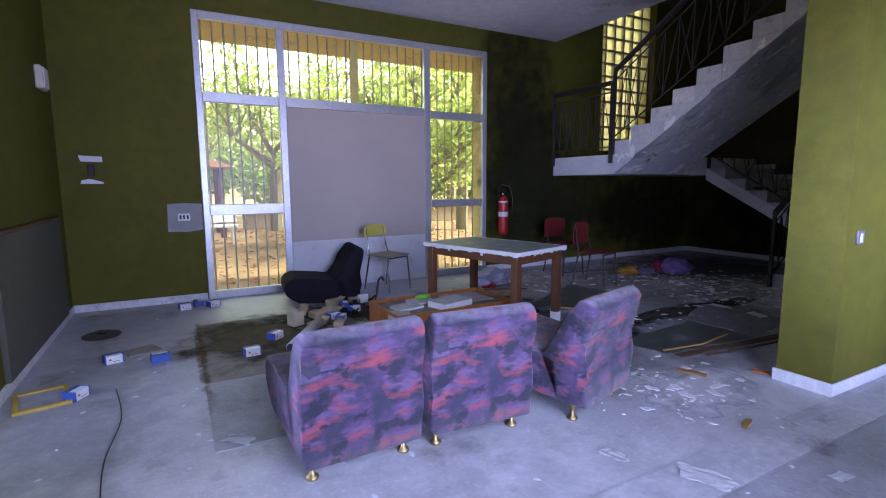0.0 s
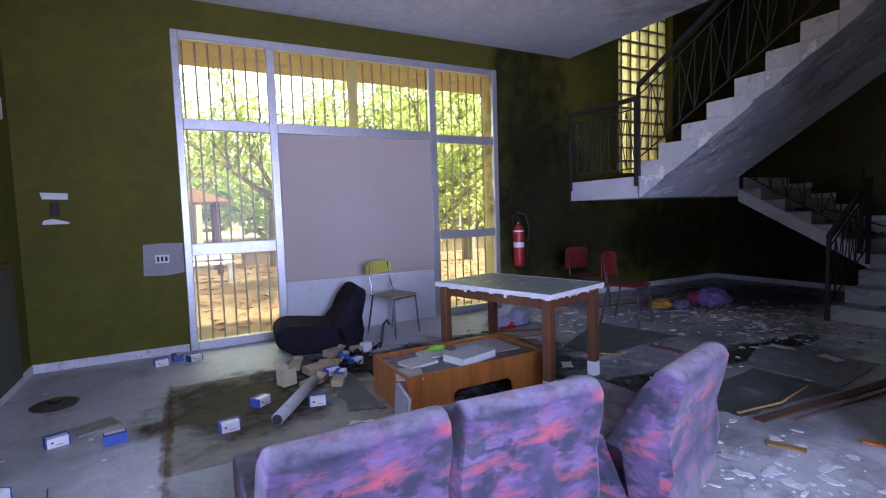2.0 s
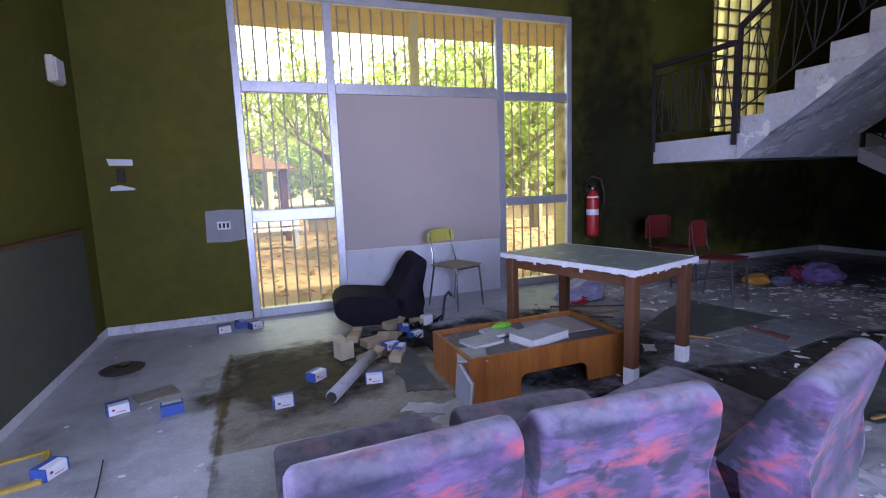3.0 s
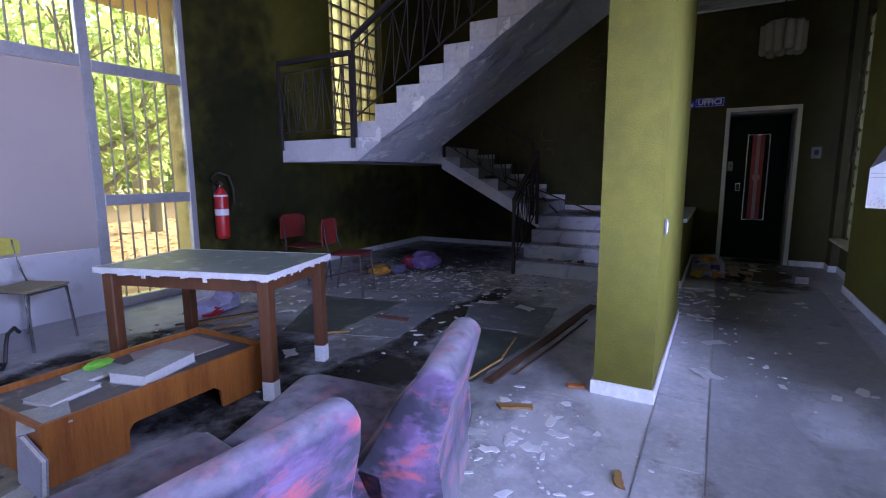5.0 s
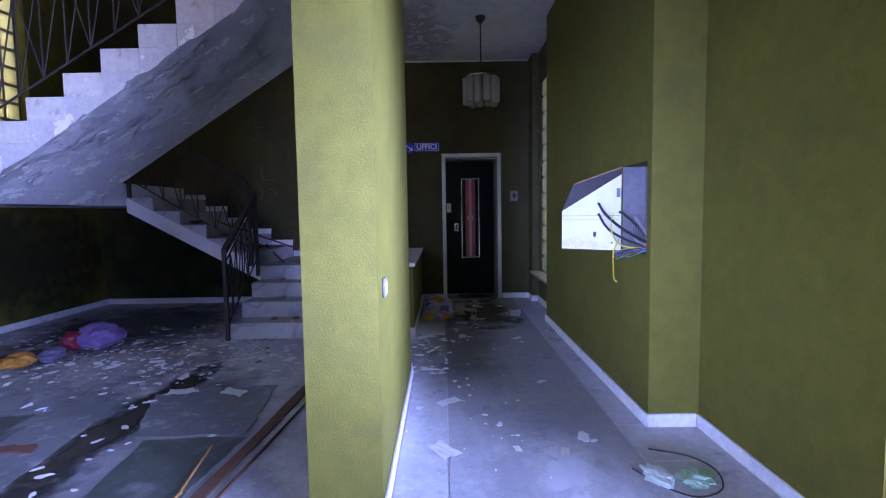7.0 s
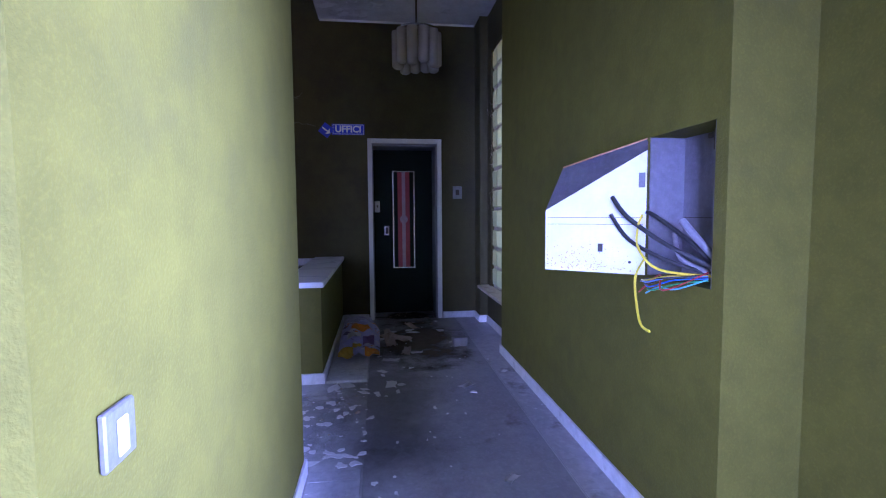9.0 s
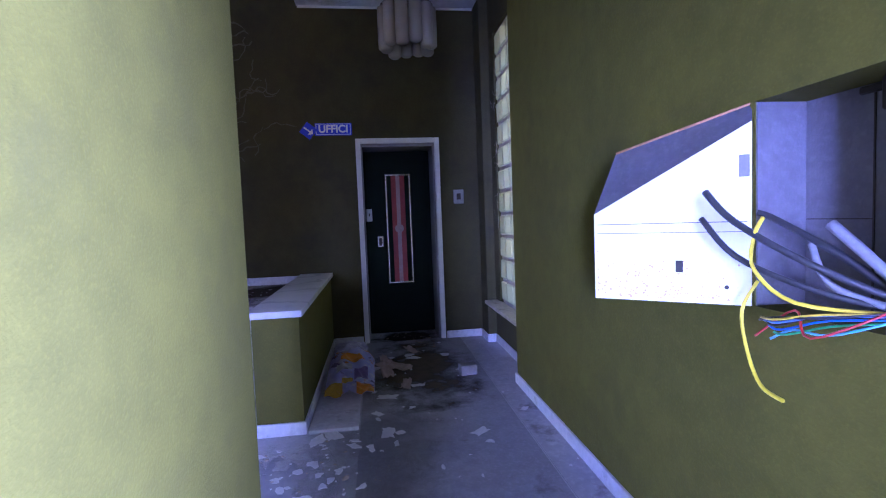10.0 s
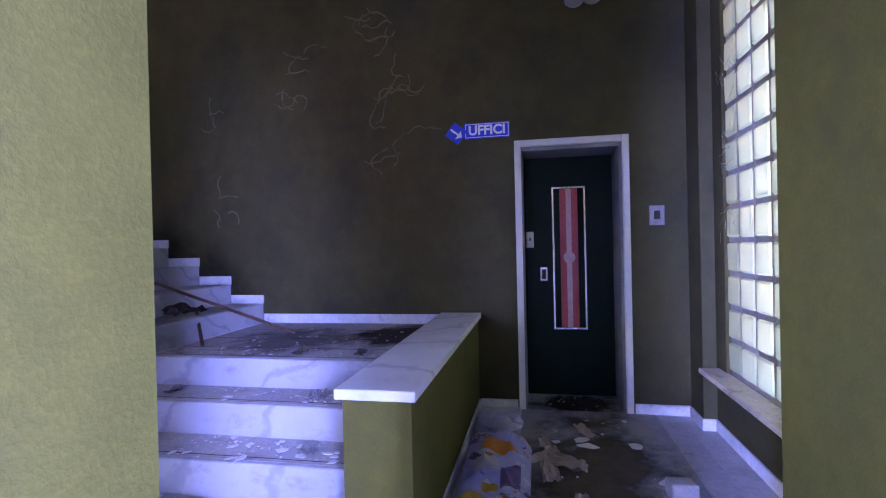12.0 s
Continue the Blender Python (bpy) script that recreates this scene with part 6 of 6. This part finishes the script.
# damp and flaking patches on the ceilings and under the landing
def damp(x, y, z, rx, ry, a, b, seed, amount, label):
    bm = bmesh.new()
    bmesh.ops.create_circle(bm, cap_ends=True, segments=40, radius=1.0)
    bmesh.ops.reverse_faces(bm, faces=bm.faces)
    ob = structure("damp_patch", bm, patch_material("ceiling_damp", a, b, seed, amount), label, "stain")
    ob.matrix_world = Matrix.Translation((x, y, z)) @ Matrix.Diagonal((rx, ry, 1, 1))


damp(7.4, 1.2, CEIL - 0.003, 1.3, 0.55, (0.30, 0.28, 0.28), (0.18, 0.16, 0.16), 1.7, 0.3, "grey damp patch on the corridor ceiling")
damp(4.6, 3.2, CEIL - 0.003, 0.9, 1.8, (0.24, 0.23, 0.22), (0.14, 0.13, 0.13), 2.3, 0.3, "grey damp patch at the stairwell edge")
damp(6.05, 4.95, LAND - 0.273, 0.42, 0.32, (0.10, 0.15, 0.06), (0.16, 0.18, 0.10), 1.1, 0.9, "green mossy patch under the landing")
bm = bmesh.new()
for _ in range(90):
    x, y, r = rng.gauss(7.2, 0.6), min(1.45, max(0.3, rng.gauss(1.2, 0.22))), 0.01 + 0.06 * rng.random() ** 2
    flake(bm, min(8.3, max(5.1, x)), y, CEIL - 0.012, r, rng, 0.004)
tagged(part("ceiling_flakes", bm, FLAKE), "white paint flakes peeling from the ceiling", "debris", kind="stuff")

# mould on the damp walls, and shade painted under the landing
def mould(m, rx, rz, seed, amount, label):
    bm = bmesh.new()
    bmesh.ops.create_circle(bm, cap_ends=True, segments=40, radius=1.0)
    ob = structure("mould_patch", bm, patch_material("wall_mould_shade", (0.030, 0.030, 0.008), (0.014, 0.014, 0.006), seed, amount, 0.25, 1.35), label, "stain")
    ob.matrix_world = m @ Matrix.Diagonal((rx, rz, 1, 1))


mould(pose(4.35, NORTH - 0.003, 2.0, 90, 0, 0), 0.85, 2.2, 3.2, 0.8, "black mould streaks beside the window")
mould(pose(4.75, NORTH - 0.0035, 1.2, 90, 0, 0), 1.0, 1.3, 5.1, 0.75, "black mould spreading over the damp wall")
# These three paint the shade under landing and flight; the first holds mould too.
mould(pose(5.9, NORTH - 0.0040, 0.85, 90, 0, 0), 1.5, 0.75, 2.2, 0.7, "black low on the damp wall, mould and landing shade painted in")
mould(pose(7.4, NORTH - 0.0045, 0.75, 90, 0, 0), 1.2, 0.85, 4.0, 0.85, "landing shade painted on the wall under it")
mould(pose(EAST - 0.0035, 4.7, 0.75, 90, 0, -90), 1.5, 0.95, 1.6, 0.9, "flight shade painted on the wall below it")
for i in range(12):
    step = i % 4
    c = litter.choice(((0.20, 0.16, 0.14), (0.28, 0.27, 0.30), (0.14, 0.12, 0.12), (0.4, 0.39, 0.42)))
    ob = tagged(part("torn_sheet", ruffled(litter.uniform(0.03, 0.07), litter.uniform(0.025, 0.05), 70 + i, 0.4, 0.02), surface("stair_scrap", c, tuple(0.6 * v for v in c), rough=0.8, scale=9)), "torn dirty sheet lying on a marble step", "litter", "torn sheets on the steps")
    ob.matrix_world = pose(6.25 + 0.3 * step + 0.15, litter.uniform(1.75, 2.9), RISE * (step + 1) + 0.003, 0, 0, litter.choice((-8, 0, 6)))

# peeling plaster under the upper flight and litter on the steps
bm = bmesh.new()
spots = [(rng.uniform(1.7, 4.3), 1.42 * rng.random() ** 1.6) for _ in range(16)]
for _ in range(420):
    cy, cx = spots[rng.randint(0, 15)]
    y = min(4.45, max(1.6, rng.gauss(cy, 0.16)))
    x = WELL_X + min(1.38, max(0.02, rng.gauss(cx, 0.12)))
    n = rng.randint(5, 8)
    r = 0.012 + 0.12 * rng.random() ** 2.5
    a0 = rng.uniform(0, 6)
    vs = [bm.verts.new((x + r * rng.uniform(0.4, 1) * math.cos(a0 + 6.28 * k / n), y + 1.5 * r * rng.uniform(0.4, 1) * math.sin(a0 + 6.28 * k / n), 0)) for k in range(n)]
    for v in vs:
        v.co.z = LAND - 0.27 + (SOFFIT_Y - v.co.y) * (11 * RISE_UP + 0.145) / (SOFFIT_Y - (4.79 - 11 * RUN_UP)) - rng.uniform(0.003, 0.025)
    bm.faces.new(vs)
bmesh.ops.solidify(bm, geom=list(bm.faces), thickness=0.003)
tagged(part("peeling_plaster", bm, FLAKE), "curling white plaster flakes under the stairs", "debris", kind="stuff")
bm = bmesh.new()
for _ in range(520):
    i = rub.randint(0, 3)
    chunk(rub.uniform(6.33, 6.53) + 0.3 * i, rub.uniform(1.62, 3.15), RISE * (i + 1) + 0.003, 0.003 + 0.016 * rub.random() ** 3)
for _ in range(160):
    chunk(rub.uniform(7.3, 8.4), rub.uniform(1.7, 3.1), RISE * 4 + 0.003, 0.003 + 0.016 * rub.random() ** 3)
tagged(part("step_litter", bm, surface("plaster_grit", (0.60, 0.58, 0.60), (0.42, 0.39, 0.38), rough=0.9, scale=10)), "grey plaster litter on the marble steps", "debris", kind="stuff")
for x0, y0, z0, x1, y1, z1 in ((7.6, 3.9, 1.22, 7.9, 2.6, 0.70), (7.4, 3.0, 0.70, 7.8, 3.35, 0.88)):
    ob = tagged(part("wood_strip", tube(bmesh.new(), [(x0, y0, z0), (x1, y1, z1)], 0.012, 6), STICK), "broken stick lying across the steps", "wood", "wood strips")

dirt(7.95, 1.85, 0.55, 0.30, RISE * 4 + 0.0042, (0.05, 0.035, 0.03), (0.025, 0.02, 0.02), 1.2, 1.0, "black rot behind the low wall")
dirt(7.7, 2.5, 0.6, 0.55, RISE * 4 + 0.0046, (0.18, 0.14, 0.12), (0.10, 0.08, 0.07), 2.4, 0.6, "brown dirt over the stair landing")
CURLED = surface("curled_brown_sheet", (0.12, 0.085, 0.065), (0.06, 0.045, 0.04), (0.3, 0.28, 0.28), rough=0.8, scale=7)
for x, y, z, yaw, a, b in ((7.75, 3.42, RISE * 5, 80, 0.10, 0.16), (7.62, 3.78, RISE * 6, 95, 0.10, 0.15), (7.45, 4.1, RISE * 7, 85, 0.09, 0.14)):
    ob = tagged(part("curled_sheet", ruffled(a, b, int(77 * x + 31 * y), 0.5, 0.05), CURLED), "curled brown sheet lying on the stairs", "litter", "curled sheets on the stairs")
    ob.matrix_world = pose(x, y, z + 0.005, 0, 0, yaw)

# pale scuffs and veins on the walls
bm = bmesh.new()
for x, z, r in [(4.30, 1.62, 0.045), (4.45, 1.05, 0.03), (4.52, 0.98, 0.05), (4.38, 0.92, 0.03)] + [(rng.uniform(3.95, 8.2), rng.uniform(0.2, 3.2), 0.004 + 0.012 * rng.random() ** 3) for _ in range(70)]:
    n = rng.randint(5, 7)
    a0 = rng.uniform(0, 6)
    prism(bm, [(x + r * rng.uniform(0.5, 1) * math.cos(a0 + 6.28 * k / n), z + r * rng.uniform(0.5, 1.1) * math.sin(a0 + 6.28 * k / n)) for k in range(n)], "y", NORTH - 0.002, NORTH - 0.0005)
tagged(part("wall_scuffs", bm, surface("pale_scuff", (0.34, 0.36, 0.32), (0.25, 0.26, 0.2), rough=0.9, scale=12)), "pale scuffs and chips on the olive wall", "scuffs", kind="stuff")
bm = bmesh.new()
for y0, z0, n in ((2.9, 2.55, 5), (2.75, 2.95, 5), (1.95, 2.2, 7), (2.05, 2.6, 7), (1.85, 2.75, 6), (2.0, 3.1, 6), (3.6, 1.75, 4), (3.75, 2.5, 3), (2.2, 3.3, 5)):
    for _ in range(4):
        y, z = y0 + rng.uniform(-0.08, 0.08), z0 + rng.uniform(-0.1, 0.1)
        a = rng.uniform(0, 6.28)
        for _ in range(n):
            a += rng.uniform(-1.1, 1.1)
            y1, z1 = y + 0.05 * math.cos(a), z + 0.05 * math.sin(a)
            w = rng.uniform(0.002, 0.007)
            dy, dz = -w * math.sin(a), w * math.cos(a)
            prism(bm, [(y - dy, z - dz), (y1 - dy, z1 - dz), (y1 + dy, z1 + dz), (y + dy, z + dz)], "x", EAST - 0.003, EAST - 0.0005)
            y, z = y1, z1
tagged(part("wall_veins", bm, surface("faded_vein", (0.12, 0.115, 0.065), (0.085, 0.08, 0.040), rough=0.9, scale=12)), "pale peeling veins in the wall paint", "paint", kind="stuff")

# dry cobwebs and twigs at the glass blocks
WEB = surface("dusty_web", (0.34, 0.30, 0.24), (0.24, 0.2, 0.16), rough=0.95, scale=20)
web_rng = random.Random(55)
for zc in (1.90, 1.47, 2.35):
    bm = bmesh.new()
    for _ in range(14):
        p = Vector((8.0 - abs(web_rng.gauss(0, 0.10)), -0.385 + web_rng.uniform(-0.02, 0.03), zc + web_rng.gauss(0, 0.07)))
        q = p + Vector((web_rng.uniform(-0.22, 0.05), web_rng.uniform(-0.02, 0.03), web_rng.uniform(-0.09, 0.09)))
        sag = (p + q) / 2 + Vector((0, 0, -0.015))
        tube(bm, [p, sag, q], web_rng.uniform(0.0008, 0.002), 4)
    tagged(part("cobweb", bm, WEB), "dusty cobweb tangled with twigs on the glass blocks", "cobweb", "cobwebs at the window")
